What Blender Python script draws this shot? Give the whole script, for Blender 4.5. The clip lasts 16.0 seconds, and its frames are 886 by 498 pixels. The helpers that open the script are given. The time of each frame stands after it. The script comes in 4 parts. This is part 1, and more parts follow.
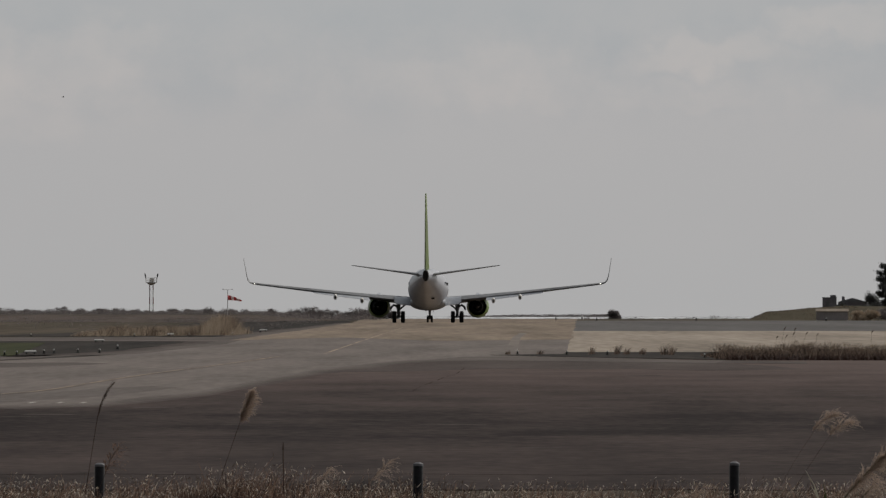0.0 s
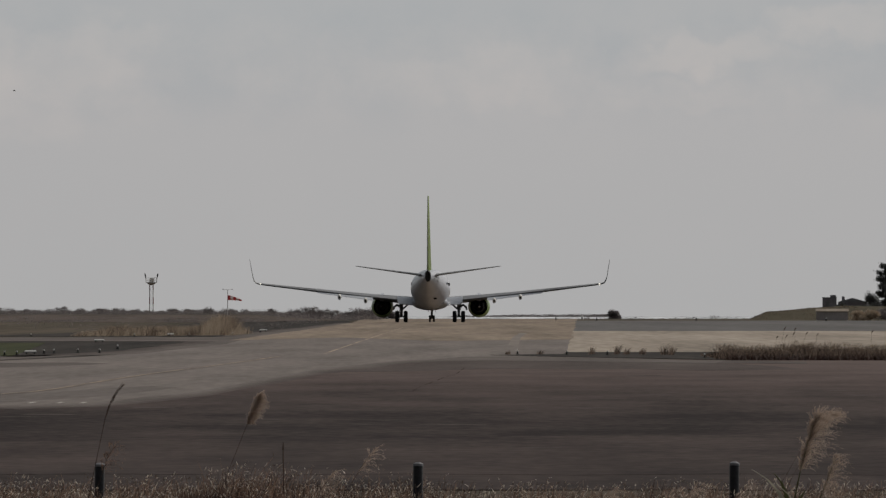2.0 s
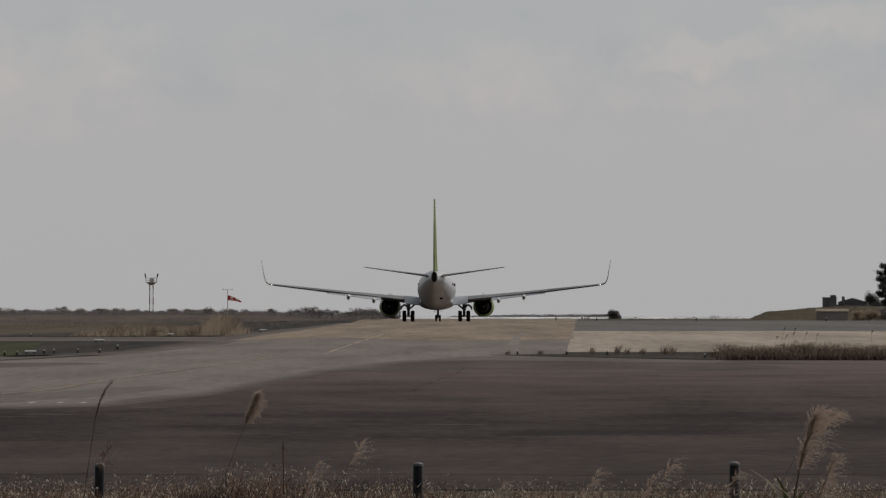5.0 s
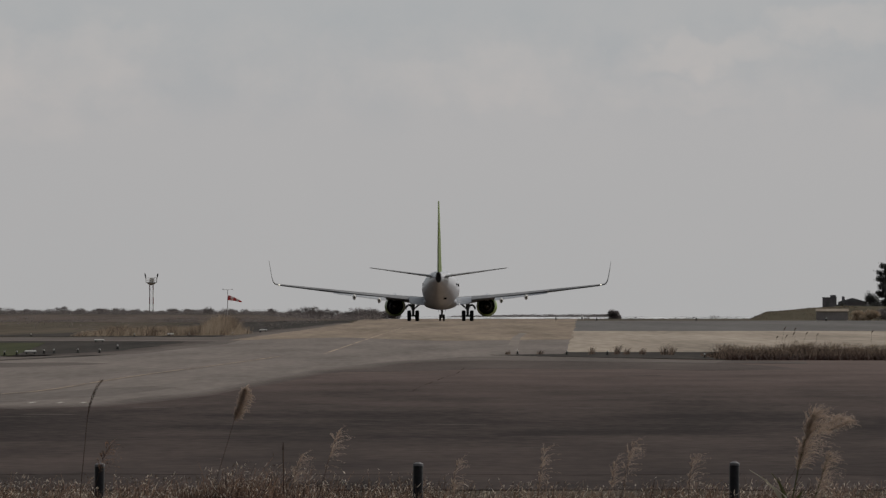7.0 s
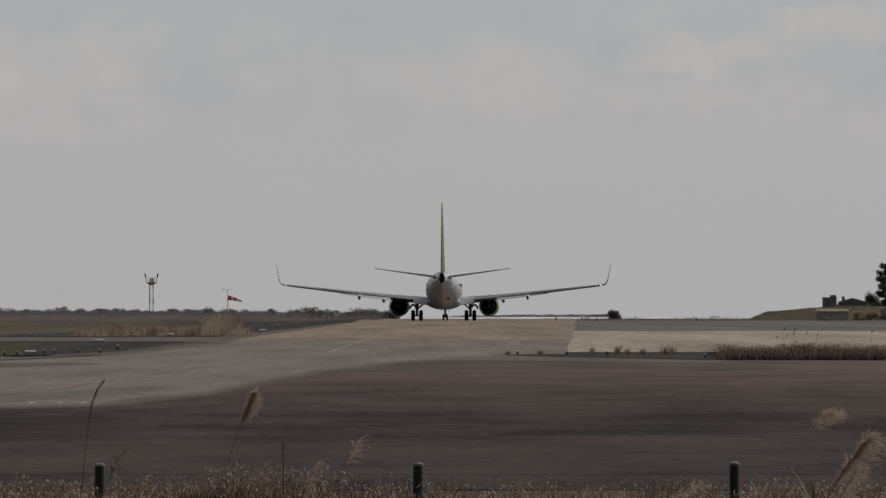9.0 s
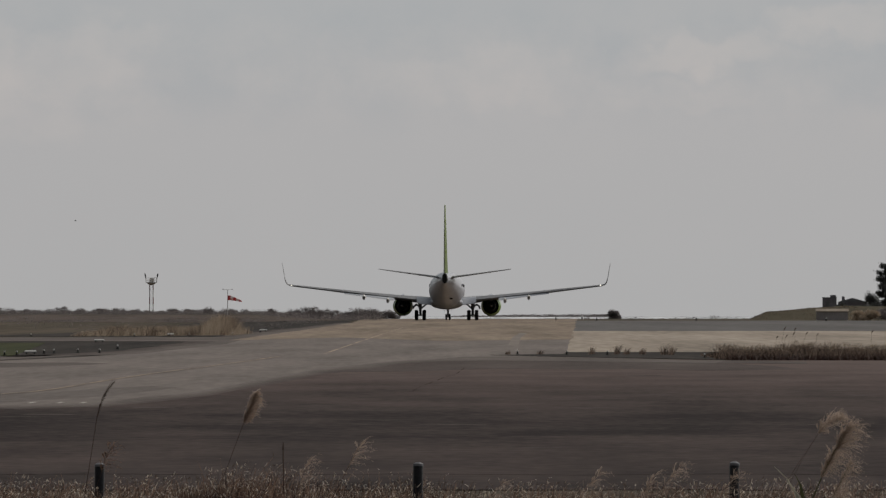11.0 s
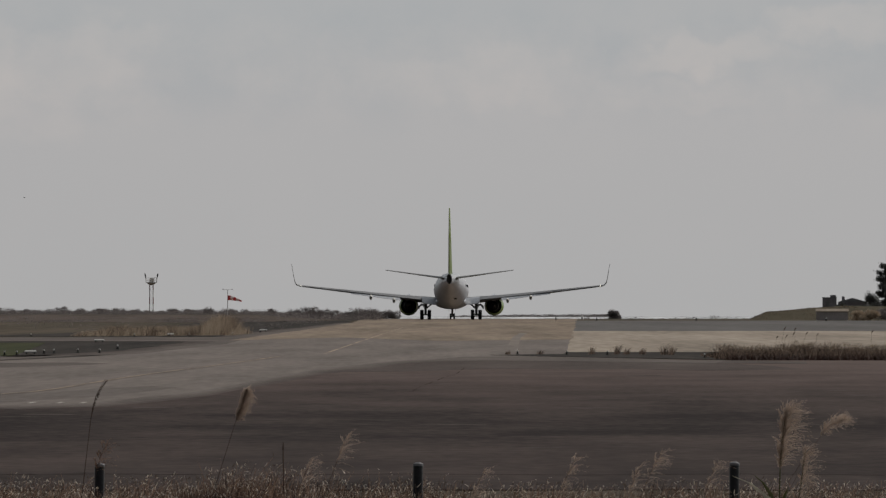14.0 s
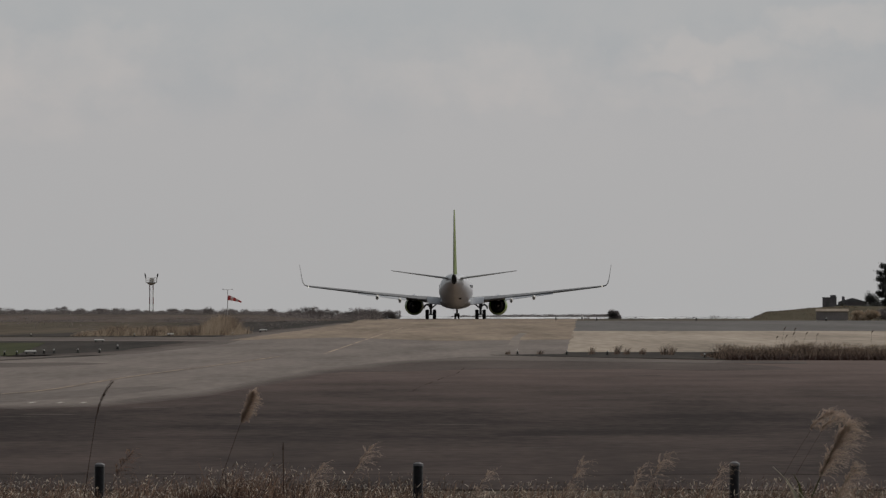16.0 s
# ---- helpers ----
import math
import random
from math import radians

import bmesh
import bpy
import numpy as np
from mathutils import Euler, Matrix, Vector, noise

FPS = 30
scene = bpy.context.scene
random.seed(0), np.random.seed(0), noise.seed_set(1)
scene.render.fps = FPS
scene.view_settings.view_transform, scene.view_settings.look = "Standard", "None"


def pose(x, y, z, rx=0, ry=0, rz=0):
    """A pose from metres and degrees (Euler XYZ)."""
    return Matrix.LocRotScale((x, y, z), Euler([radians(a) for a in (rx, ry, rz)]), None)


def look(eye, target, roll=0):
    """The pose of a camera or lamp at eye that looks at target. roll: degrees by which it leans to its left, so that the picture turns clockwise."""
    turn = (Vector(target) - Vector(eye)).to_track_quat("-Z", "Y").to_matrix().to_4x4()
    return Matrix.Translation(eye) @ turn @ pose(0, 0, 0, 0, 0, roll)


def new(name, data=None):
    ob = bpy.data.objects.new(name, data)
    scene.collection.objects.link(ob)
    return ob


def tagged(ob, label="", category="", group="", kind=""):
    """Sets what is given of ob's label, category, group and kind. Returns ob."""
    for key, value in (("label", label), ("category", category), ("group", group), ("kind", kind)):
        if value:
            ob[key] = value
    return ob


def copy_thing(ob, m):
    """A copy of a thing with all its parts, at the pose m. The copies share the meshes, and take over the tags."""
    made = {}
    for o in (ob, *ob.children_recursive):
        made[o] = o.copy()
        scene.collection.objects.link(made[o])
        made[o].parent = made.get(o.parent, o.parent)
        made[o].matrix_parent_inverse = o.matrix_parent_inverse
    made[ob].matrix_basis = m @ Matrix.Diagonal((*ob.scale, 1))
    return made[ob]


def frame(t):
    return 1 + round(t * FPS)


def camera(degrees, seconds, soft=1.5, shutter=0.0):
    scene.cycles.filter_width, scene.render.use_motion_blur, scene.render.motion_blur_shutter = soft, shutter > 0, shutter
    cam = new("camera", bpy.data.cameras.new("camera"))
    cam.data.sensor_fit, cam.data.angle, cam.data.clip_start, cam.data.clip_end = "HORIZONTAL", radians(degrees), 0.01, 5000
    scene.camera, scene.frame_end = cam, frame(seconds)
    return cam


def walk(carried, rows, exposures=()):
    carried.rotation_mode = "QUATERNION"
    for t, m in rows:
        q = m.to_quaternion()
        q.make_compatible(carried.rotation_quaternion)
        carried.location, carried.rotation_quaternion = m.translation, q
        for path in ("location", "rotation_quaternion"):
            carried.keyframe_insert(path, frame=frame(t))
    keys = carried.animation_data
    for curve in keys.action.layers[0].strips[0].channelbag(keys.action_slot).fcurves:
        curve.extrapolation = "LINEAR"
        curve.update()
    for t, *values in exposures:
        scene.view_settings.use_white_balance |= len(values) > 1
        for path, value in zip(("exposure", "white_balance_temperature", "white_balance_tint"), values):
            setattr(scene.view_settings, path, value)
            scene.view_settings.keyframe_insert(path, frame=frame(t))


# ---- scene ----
# The eye stands 2.2 m over the taxiway and looks north (+y) through a very long lens.
cam = camera(3.297, 16.0, soft=1.3, shutter=0.5)
EYE = pose(0, 0, 2.2, 90.1914, 0, 0)
walk(cam, [(0, EYE), (16.0, EYE)])

# ---- light: hazy, thinly clouded sky, veiled sun ahead and to the right ----
SUN_TURN, SUN_HEIGHT = 42, 36
world = bpy.data.worlds.new("sky")
scene.world = world
world.use_nodes = True
wn, wl = world.node_tree.nodes, world.node_tree.links
back = wn["Background"]
sky = wn.new("ShaderNodeTexSky")
sky.sky_type, sky.sun_disc = "NISHITA", False
sky.sun_elevation, sky.sun_rotation = radians(SUN_HEIGHT), radians(SUN_TURN)
sky.dust_density, sky.air_density = 4.0, 1.2
coord = wn.new("ShaderNodeTexCoord")
stretch = wn.new("ShaderNodeMapping")
stretch.inputs["Scale"].default_value = (272, 272, 330)
wl.new(coord.outputs["Generated"], stretch.inputs["Vector"])
puffs = wn.new("ShaderNodeTexNoise")
puffs.inputs["Scale"].default_value, puffs.inputs["Detail"].default_value = 0.62, 7
puffs.inputs["Roughness"].default_value = 0.6
wl.new(stretch.outputs["Vector"], puffs.inputs["Vector"])
# cloud banks: centre and size (azimuth, height), edges broken up by a noise
ragged = wn.new("ShaderNodeTexNoise")
ragged.inputs["Scale"].default_value, ragged.inputs["Detail"].default_value = 1.1, 6
wl.new(stretch.outputs["Vector"], ragged.inputs["Vector"])
wander = wn.new("ShaderNodeVectorMath")
wander.operation = "MULTIPLY_ADD"
wl.new(ragged.outputs["Color"], wander.inputs[0])
wander.inputs[1].default_value = (0.0075, 0, 0.0058)
wl.new(coord.outputs["Generated"], wander.inputs[2])
banks = None
for cx, cz, rx, rz, amount in ((-0.0250, 0.0150, 0.0065, 0.0030, 0.85), (-0.0215, 0.0168, 0.0040, 0.0016, 0.6), (-0.0270, 0.0120, 0.0040, 0.0022, 0.5),
                               (0.0175, 0.0160, 0.0062, 0.0013, 0.9), (0.0255, 0.0178, 0.0055, 0.0014, 0.9), (0.0030, 0.0144, 0.0105, 0.0020, 0.5), (0.0150, 0.0132, 0.0050, 0.0012, 0.4)):
    off = wn.new("ShaderNodeVectorMath")
    off.operation = "SUBTRACT"
    wl.new(wander.outputs[0], off.inputs[0])
    off.inputs[1].default_value = (cx + 0.00375, 0, cz + 0.0029)
    fit = wn.new("ShaderNodeVectorMath")
    fit.operation = "MULTIPLY"
    wl.new(off.outputs[0], fit.inputs[0])
    fit.inputs[1].default_value = (1 / rx, 0, 1 / rz)
    far = wn.new("ShaderNodeVectorMath")
    far.operation = "LENGTH"
    wl.new(fit.outputs[0], far.inputs[0])
    soft = wn.new("ShaderNodeMapRange")
    soft.interpolation_type = "SMOOTHSTEP"
    for k, v in ((1, 1.25), (2, 0.45), (3, 0.0), (4, amount)):
        soft.inputs[k].default_value = v
    wl.new(far.outputs["Value"], soft.inputs[0])
    if banks is None:
        banks = soft.outputs[0]
    else:
        top = wn.new("ShaderNodeMath")
        top.operation = "MAXIMUM"
        wl.new(banks, top.inputs[0])
        wl.new(soft.outputs[0], top.inputs[1])
        banks = top.outputs[0]
tone = wn.new("ShaderNodeValToRGB")
# smooth pale haze near the horizon, a bank of soft puffs above it, blue-grey higher up
rise = wn.new("ShaderNodeSeparateXYZ")
wl.new(coord.outputs["Generated"], rise.inputs[0])
level = wn.new("ShaderNodeMapRange")
level.inputs[1].default_value, level.inputs[2].default_value = 0.0, 0.03
wl.new(rise.outputs["Z"], level.inputs[0])
tone.color_ramp.elements[0].position, tone.color_ramp.elements[0].color = 0.0, (4.41, 4.42, 4.48, 1)
tone.color_ramp.elements[1].position, tone.color_ramp.elements[1].color = 0.62, (4.20, 4.36, 4.52, 1)
mid = tone.color_ramp.elements.new(0.40)
mid.color = (4.47, 4.45, 4.53, 1)
wl.new(level.outputs[0], tone.inputs["Fac"])
bank = wn.new("ShaderNodeValToRGB")
for at, v in ((0.34, 0.08), (0.45, 0.9), (0.57, 0.9), (0.67, 0.2)):
    stop = bank.color_ramp.elements.new(at)
    stop.color = (v, v, v, 1)
bank.color_ramp.elements[0].color = (0.1, 0.1, 0.1, 1)
bank.color_ramp.elements[-1].color = (0.25, 0.25, 0.25, 1)
wl.new(level.outputs[0], bank.inputs["Fac"])
puff = wn.new("ShaderNodeMapRange")
for k, v in ((1, 0.36), (2, 0.66), (3, -0.7), (4, 0.5)):
    puff.inputs[k].default_value = v
wl.new(puffs.outputs["Fac"], puff.inputs[0])
lift = wn.new("ShaderNodeMath")
lift.operation = "MULTIPLY"
wl.new(puff.outputs[0], lift.inputs[0])
wl.new(bank.outputs["Color"], lift.inputs[1])
heap = wn.new("ShaderNodeMath")
heap.operation = "MULTIPLY_ADD"
wl.new(banks, heap.inputs[0])
heap.inputs[1].default_value = 1.15
wl.new(lift.outputs[0], heap.inputs[2])
tint = wn.new("ShaderNodeVectorMath")
tint.operation = "SCALE"
tint.inputs[0].default_value = (0.42, 0.27, 0.17)
wl.new(heap.outputs[0], tint.inputs["Scale"])
cloudy = wn.new("ShaderNodeVectorMath")
wl.new(tone.outputs["Color"], cloudy.inputs[0])
wl.new(tint.outputs[0], cloudy.inputs[1])
veil = wn.new("ShaderNodeMix")
veil.data_type = "RGBA"
veil.inputs[0].default_value = 0.9
wl.new(sky.outputs["Color"], veil.inputs[6])
wl.new(cloudy.outputs[0], veil.inputs[7])
# the haze is brightest on the sun's side and dimmer behind the camera
aim = wn.new("ShaderNodeVectorMath")
aim.operation = "DOT_PRODUCT"
aim.inputs[1].default_value = (0.6, 0.8, 0.0)
wl.new(coord.outputs["Generated"], aim.inputs[0])
fall = wn.new("ShaderNodeMapRange")
for k, v in ((1, -0.9), (2, 0.8), (3, 0.18), (4, 1.0)):
    fall.inputs[k].default_value = v
wl.new(aim.outputs["Value"], fall.inputs[0])
dim = wn.new("ShaderNodeMix")
dim.data_type, dim.blend_type = "RGBA", "MULTIPLY"
dim.inputs[0].default_value = 1.0
wl.new(veil.outputs[2], dim.inputs[6])
wl.new(fall.outputs[0], dim.inputs[7])
wl.new(dim.outputs[2], back.inputs["Color"])
back.inputs["Strength"].default_value = 0.1

sun = new("sun", bpy.data.lights.new("sun", "SUN"))
sun.data.energy, sun.data.angle, sun.data.color = 2.0, radians(2.0), (1.0, 0.94, 0.86)
a, e = radians(SUN_TURN), radians(SUN_HEIGHT)
SUN_WAY = Vector((math.sin(a) * math.cos(e), math.cos(a) * math.cos(e), math.sin(e)))
sun.matrix_world = look(SUN_WAY * 50, (0, 0, 0))


# ---- materials ----
def material(name, low, high, rough=0.8, big=0.2, fine=6.0, bump=0.0, metal=0.0, gloss=0.3, squash=1.0, thin=0.0, vary=0.0, spread=0.18, y_tones=()):
    """A surface of two tones, mixed by a broad and a fine noise (sizes per metre)."""
    m = bpy.data.materials.new(name)
    m.use_nodes = True
    n, l = m.node_tree.nodes, m.node_tree.links
    b = n["Principled BSDF"]
    b.inputs["Roughness"].default_value, b.inputs["Metallic"].default_value = rough, metal
    b.inputs["Specular IOR Level"].default_value = gloss
    tc, mp = n.new("ShaderNodeTexCoord"), n.new("ShaderNodeMapping")
    mp.inputs["Scale"].default_value = (1, squash, 1)
    l.new(tc.outputs["Object"], mp.inputs["Vector"])
    n1, n2 = n.new("ShaderNodeTexNoise"), n.new("ShaderNodeTexNoise")
    for k, s, d in ((n1, big, 5), (n2, fine, 4)):
        k.inputs["Scale"].default_value, k.inputs["Detail"].default_value = s, d
        l.new(mp.outputs["Vector"], k.inputs["Vector"])
    half = n.new("ShaderNodeMix")
    half.inputs[0].default_value = 0.4
    l.new(n1.outputs["Fac"], half.inputs[2])
    l.new(n2.outputs["Fac"], half.inputs[3])
    fac = half.outputs[0]
    if vary:
        geo, mul = n.new("ShaderNodeNewGeometry"), n.new("ShaderNodeMath")
        mul.operation = "MULTIPLY_ADD"
        l.new(geo.outputs["Random Per Island"], mul.inputs[0])
        mul.inputs[1].default_value = vary
        mul.inputs[2].default_value = -vary / 2
        add = n.new("ShaderNodeMath")
        l.new(mul.outputs[0], add.inputs[0])
        l.new(fac, add.inputs[1])
        fac = add.outputs[0]
    if y_tones:
        # tone set by distance along y, with wandering edges
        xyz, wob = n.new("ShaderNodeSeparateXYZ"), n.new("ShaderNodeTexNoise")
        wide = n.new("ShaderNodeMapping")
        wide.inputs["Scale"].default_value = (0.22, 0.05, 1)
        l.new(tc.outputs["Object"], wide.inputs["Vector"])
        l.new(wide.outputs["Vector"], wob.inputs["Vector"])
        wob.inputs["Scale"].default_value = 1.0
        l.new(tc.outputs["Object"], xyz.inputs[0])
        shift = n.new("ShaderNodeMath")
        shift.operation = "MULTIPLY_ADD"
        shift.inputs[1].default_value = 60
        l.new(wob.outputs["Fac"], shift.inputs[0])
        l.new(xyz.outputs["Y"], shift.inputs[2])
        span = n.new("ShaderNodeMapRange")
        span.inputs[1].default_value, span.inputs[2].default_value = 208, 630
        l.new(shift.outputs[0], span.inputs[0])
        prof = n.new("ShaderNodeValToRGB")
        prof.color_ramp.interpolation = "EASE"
        for at, v in y_tones:
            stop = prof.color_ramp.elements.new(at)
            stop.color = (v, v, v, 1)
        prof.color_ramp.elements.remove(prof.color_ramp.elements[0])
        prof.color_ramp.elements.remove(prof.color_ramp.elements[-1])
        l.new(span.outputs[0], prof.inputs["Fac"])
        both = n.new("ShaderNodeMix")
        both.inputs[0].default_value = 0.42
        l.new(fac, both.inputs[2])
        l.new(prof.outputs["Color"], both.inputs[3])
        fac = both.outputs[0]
    ramp = n.new("ShaderNodeValToRGB")
    ramp.color_ramp.elements[0].position, ramp.color_ramp.elements[0].color = 0.5 - spread, (*low, 1)
    ramp.color_ramp.elements[1].position, ramp.color_ramp.elements[1].color = 0.5 + spread, (*high, 1)
    l.new(fac, ramp.inputs["Fac"])
    l.new(ramp.outputs["Color"], b.inputs["Base Color"])
    if bump:
        k = n.new("ShaderNodeBump")
        k.inputs["Strength"].default_value, k.inputs["Distance"].default_value = bump, 0.02
        l.new(n2.outputs["Fac"], k.inputs["Height"])
        l.new(k.outputs["Normal"], b.inputs["Normal"])
    if thin:
        tr, mx = n.new("ShaderNodeBsdfTranslucent"), n.new("ShaderNodeMixShader")
        l.new(ramp.outputs["Color"], tr.inputs["Color"])
        mx.inputs[0].default_value = thin
        l.new(b.outputs[0], mx.inputs[1])
        l.new(tr.outputs[0], mx.inputs[2])
        l.new(mx.outputs[0], n["Material Output"].inputs["Surface"])
    return m


def glow(name, color, strength):
    m = bpy.data.materials.new(name)
    m.use_nodes = True
    b = m.node_tree.nodes["Principled BSDF"]
    b.inputs["Base Color"].default_value = (*color, 1)
    b.inputs["Emission Color"].default_value, b.inputs["Emission Strength"].default_value = (*color, 1), strength
    return m


FIELD = material("dry_grassland", (0.044, 0.037, 0.025), (0.112, 0.088, 0.064), 0.95, 0.15, 0.9, 0.3, gloss=0.05, squash=0.02, spread=0.12)
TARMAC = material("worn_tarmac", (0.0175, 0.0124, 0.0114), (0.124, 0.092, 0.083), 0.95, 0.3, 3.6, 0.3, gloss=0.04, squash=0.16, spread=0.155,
                  y_tones=((0.001, 0.33), (0.05, 0.33), (0.10, 0.40), (0.15, 0.36), (0.18, 0.25), (0.26, 0.24), (0.31, 0.40), (0.47, 0.50), (0.58, 0.65), (0.83, 0.88), (0.999, 0.82)))
WORN = [material("part_worn_tarmac", tuple(a + (b - a) * k for a, b in zip((0.045, 0.034, 0.031), (0.125, 0.108, 0.099))), tuple(a + (b - a) * k for a, b in zip((0.098, 0.076, 0.068), (0.215, 0.19, 0.174))),
                 0.95, 0.3, 4.0, 0.3, gloss=0.05, squash=0.09, spread=0.17) for k in (0.15, 0.35, 0.55, 0.78)]
SCUFF = material("pale_scuff", (0.030, 0.023, 0.021), (0.115, 0.092, 0.083), 0.9, 1.2, 9.0, gloss=0.05, squash=0.3, spread=0.14)
TAXI_GREY = material("grey_asphalt", (0.127, 0.107, 0.0965), (0.225, 0.193, 0.173), 0.9, 0.35, 3.0, 0.2, gloss=0.08, squash=0.035, spread=0.15)
TAXI_TAN = material("tan_concrete", (0.160, 0.123, 0.092), (0.31, 0.245, 0.186), 0.9, 0.25, 1.6, 0.2, gloss=0.08, squash=0.025, spread=0.15)
STRIP = material("far_asphalt", (0.092, 0.086, 0.083), (0.145, 0.136, 0.132), 0.9, 0.15, 1.4, 0.2, gloss=0.08, squash=0.025, spread=0.15)
PAD = material("pale_concrete", (0.22, 0.184, 0.148), (0.41, 0.345, 0.28), 0.9, 0.2, 1.6, 0.2, gloss=0.08, squash=0.025, spread=0.15)
PATCH = material("pale_repair_concrete", (0.17, 0.146, 0.128), (0.26, 0.226, 0.198), 0.9, 0.3, 1.5, 0.2, gloss=0.08, squash=0.15)
SHOULDER = material("dark_gravel", (0.017, 0.0145, 0.0135), (0.054, 0.046, 0.040), 0.95, 0.35, 2.2, 0.3, gloss=0.05, squash=0.03, spread=0.14)
LAWN = material("short_green_grass", (0.027, 0.033, 0.012), (0.062, 0.064, 0.027), 0.95, 0.4, 2.5, 0.3, gloss=0.05, squash=0.03, spread=0.14)
LINE = material("faded_yellow_paint", (0.16, 0.128, 0.108), (0.44, 0.335, 0.25), 0.8, 0.6, 4.0, gloss=0.1, squash=0.10, spread=0.12)
PALE_LINE = material("faded_white_paint", (0.30, 0.27, 0.24), (0.60, 0.56, 0.51), 0.8, 0.3, 3.0, gloss=0.1, spread=0.12)
TAR = material("black_tar", (0.034, 0.026, 0.023), (0.085, 0.066, 0.059), 0.95, 0.9, 5.0, gloss=0.0, spread=0.1)
WATER = material("sea_water", (0.03, 0.04, 0.045), (0.05, 0.06, 0.065), 0.06, 0.02, 0.3, gloss=0.6)
STRAW = material("dry_straw", (0.04, 0.021, 0.015), (0.40, 0.26, 0.185), 0.5, 2.0, 20, gloss=0.4, thin=0.35, vary=1.0)
# pale tips whitened so that the colour carries the sun's glitter
GLINT_TIP = material("glint_pale_grass_tip", (0.22, 0.165, 0.13), (0.93, 0.85, 0.75), 0.25, 2.0, 20, gloss=0.7, thin=0.45, vary=0.9)
BROWN = material("brown_stalk", (0.036, 0.021, 0.017), (0.13, 0.080, 0.062), 0.7, 2.0, 20, gloss=0.2, vary=0.5)
FLUFF = material("silky_reed_plume", (0.28, 0.21, 0.165), (0.58, 0.47, 0.39), 0.6, 3.0, 25, gloss=0.3, thin=0.6, vary=0.5)
BLADE = material("green_reed_blade", (0.05, 0.06, 0.02), (0.14, 0.13, 0.05), 0.5, 2.0, 15, gloss=0.4, thin=0.2)
PALE_BLADE = material("pale_reed_blade", (0.35, 0.32, 0.24), (0.6, 0.56, 0.45), 0.5, 2.0, 15, gloss=0.4, thin=0.3)
FAR_REED = material("far_dry_reed", (0.034, 0.025, 0.021), (0.25, 0.182, 0.142), 0.8, 0.5, 8, gloss=0.1, thin=0.35, vary=1.0)
TUFT = material("tall_straw_grass", (0.22, 0.17, 0.125), (0.62, 0.505, 0.385), 0.8, 0.2, 4, gloss=0.1, thin=0.4, vary=0.5)
# scrub and pine tones lifted towards grey to stand in for distance haze
HAZED_SCRUB = material("hazed_scrub_leaf", (0.125, 0.114, 0.116), (0.32, 0.284, 0.272), 0.9, 0.4, 5, gloss=0.05, thin=0.35, vary=0.6)
HAZED_PINE = material("hazed_pine_needles", (0.065, 0.068, 0.066), (0.15, 0.15, 0.142), 0.9, 0.4, 5, gloss=0.05, thin=0.3, vary=0.5)
BARK = material("grey_bark", (0.03, 0.025, 0.02), (0.09, 0.075, 0.06), 0.9, 3, 20, 0.5, gloss=0.1)
MOUND = material("rough_mound_grass", (0.046, 0.039, 0.023), (0.105, 0.086, 0.053), 0.95, 0.35, 1.8, 0.4, gloss=0.05)
POST = material("dark_painted_steel", (0.010, 0.010, 0.012), (0.026, 0.026, 0.030), 0.5, 6, 40, 0.2, gloss=0.25)
CAP = material("pale_grey_cap", (0.10, 0.10, 0.11), (0.22, 0.22, 0.23), 0.6, 10, 60, gloss=0.4)
WIRE = material("rusty_wire", (0.02, 0.017, 0.015), (0.05, 0.04, 0.035), 0.7, 5, 40, metal=0.5)
WHITE = material("white_aircraft_paint", (0.35, 0.36, 0.395), (0.46, 0.47, 0.51), 0.3, 0.4, 3, gloss=0.5)
GREEN = material("leaf_green_aircraft_paint", (0.115, 0.175, 0.018), (0.18, 0.25, 0.035), 0.4, 0.4, 3, gloss=0.4)
# the fin's green brightened to make up for sky light on the nacelles
LIT_GREEN = material("sky_lit_green_nacelle_paint", (0.15, 0.26, 0.05), (0.24, 0.37, 0.085), 0.4, 0.4, 3, gloss=0.4)
SILVER = material("grey_wing_paint", (0.085, 0.085, 0.09), (0.17, 0.17, 0.175), 0.5, 0.4, 4, gloss=0.35)
FLAP = material("pale_grey_flap_paint", (0.40, 0.42, 0.46), (0.55, 0.57, 0.6), 0.4, 0.4, 4, gloss=0.5)
METAL = material("heat_stained_metal", (0.05, 0.045, 0.04), (0.14, 0.125, 0.11), 0.45, 2, 15, metal=0.8)
NEAR_BLACK = material("near_black_duct", (0.008, 0.008, 0.008), (0.022, 0.021, 0.02), 0.7, 2, 15, gloss=0.2)
RUBBER = material("tyre_rubber", (0.010, 0.010, 0.010), (0.025, 0.024, 0.024), 0.8, 4, 30, gloss=0.2)
HUB = material("grey_wheel_rim", (0.25, 0.25, 0.25), (0.40, 0.40, 0.39), 0.5, 4, 30, metal=0.5)
# dark tone that puts the backlit outer wing's shade into paint
SHADE_GREY = material("shade_dark_aileron_paint", (0.035, 0.035, 0.037), (0.07, 0.07, 0.073), 0.55, 0.8, 6, gloss=0.2)
LEG = material("grey_landing_gear_steel", (0.08, 0.08, 0.085), (0.18, 0.18, 0.185), 0.5, 4, 30, metal=0.3)
MARK = material("dark_blue_lettering_bar", (0.02, 0.03, 0.05), (0.04, 0.05, 0.08), 0.5, 4, 30)
MAST = material("weathered_mast_steel", (0.58, 0.55, 0.54), (0.80, 0.77, 0.75), 0.7, 1, 8, metal=0.0)
RED = material("red_sock_cloth", (0.50, 0.10, 0.105), (0.62, 0.16, 0.155), 0.8, 2, 20, thin=0.6)
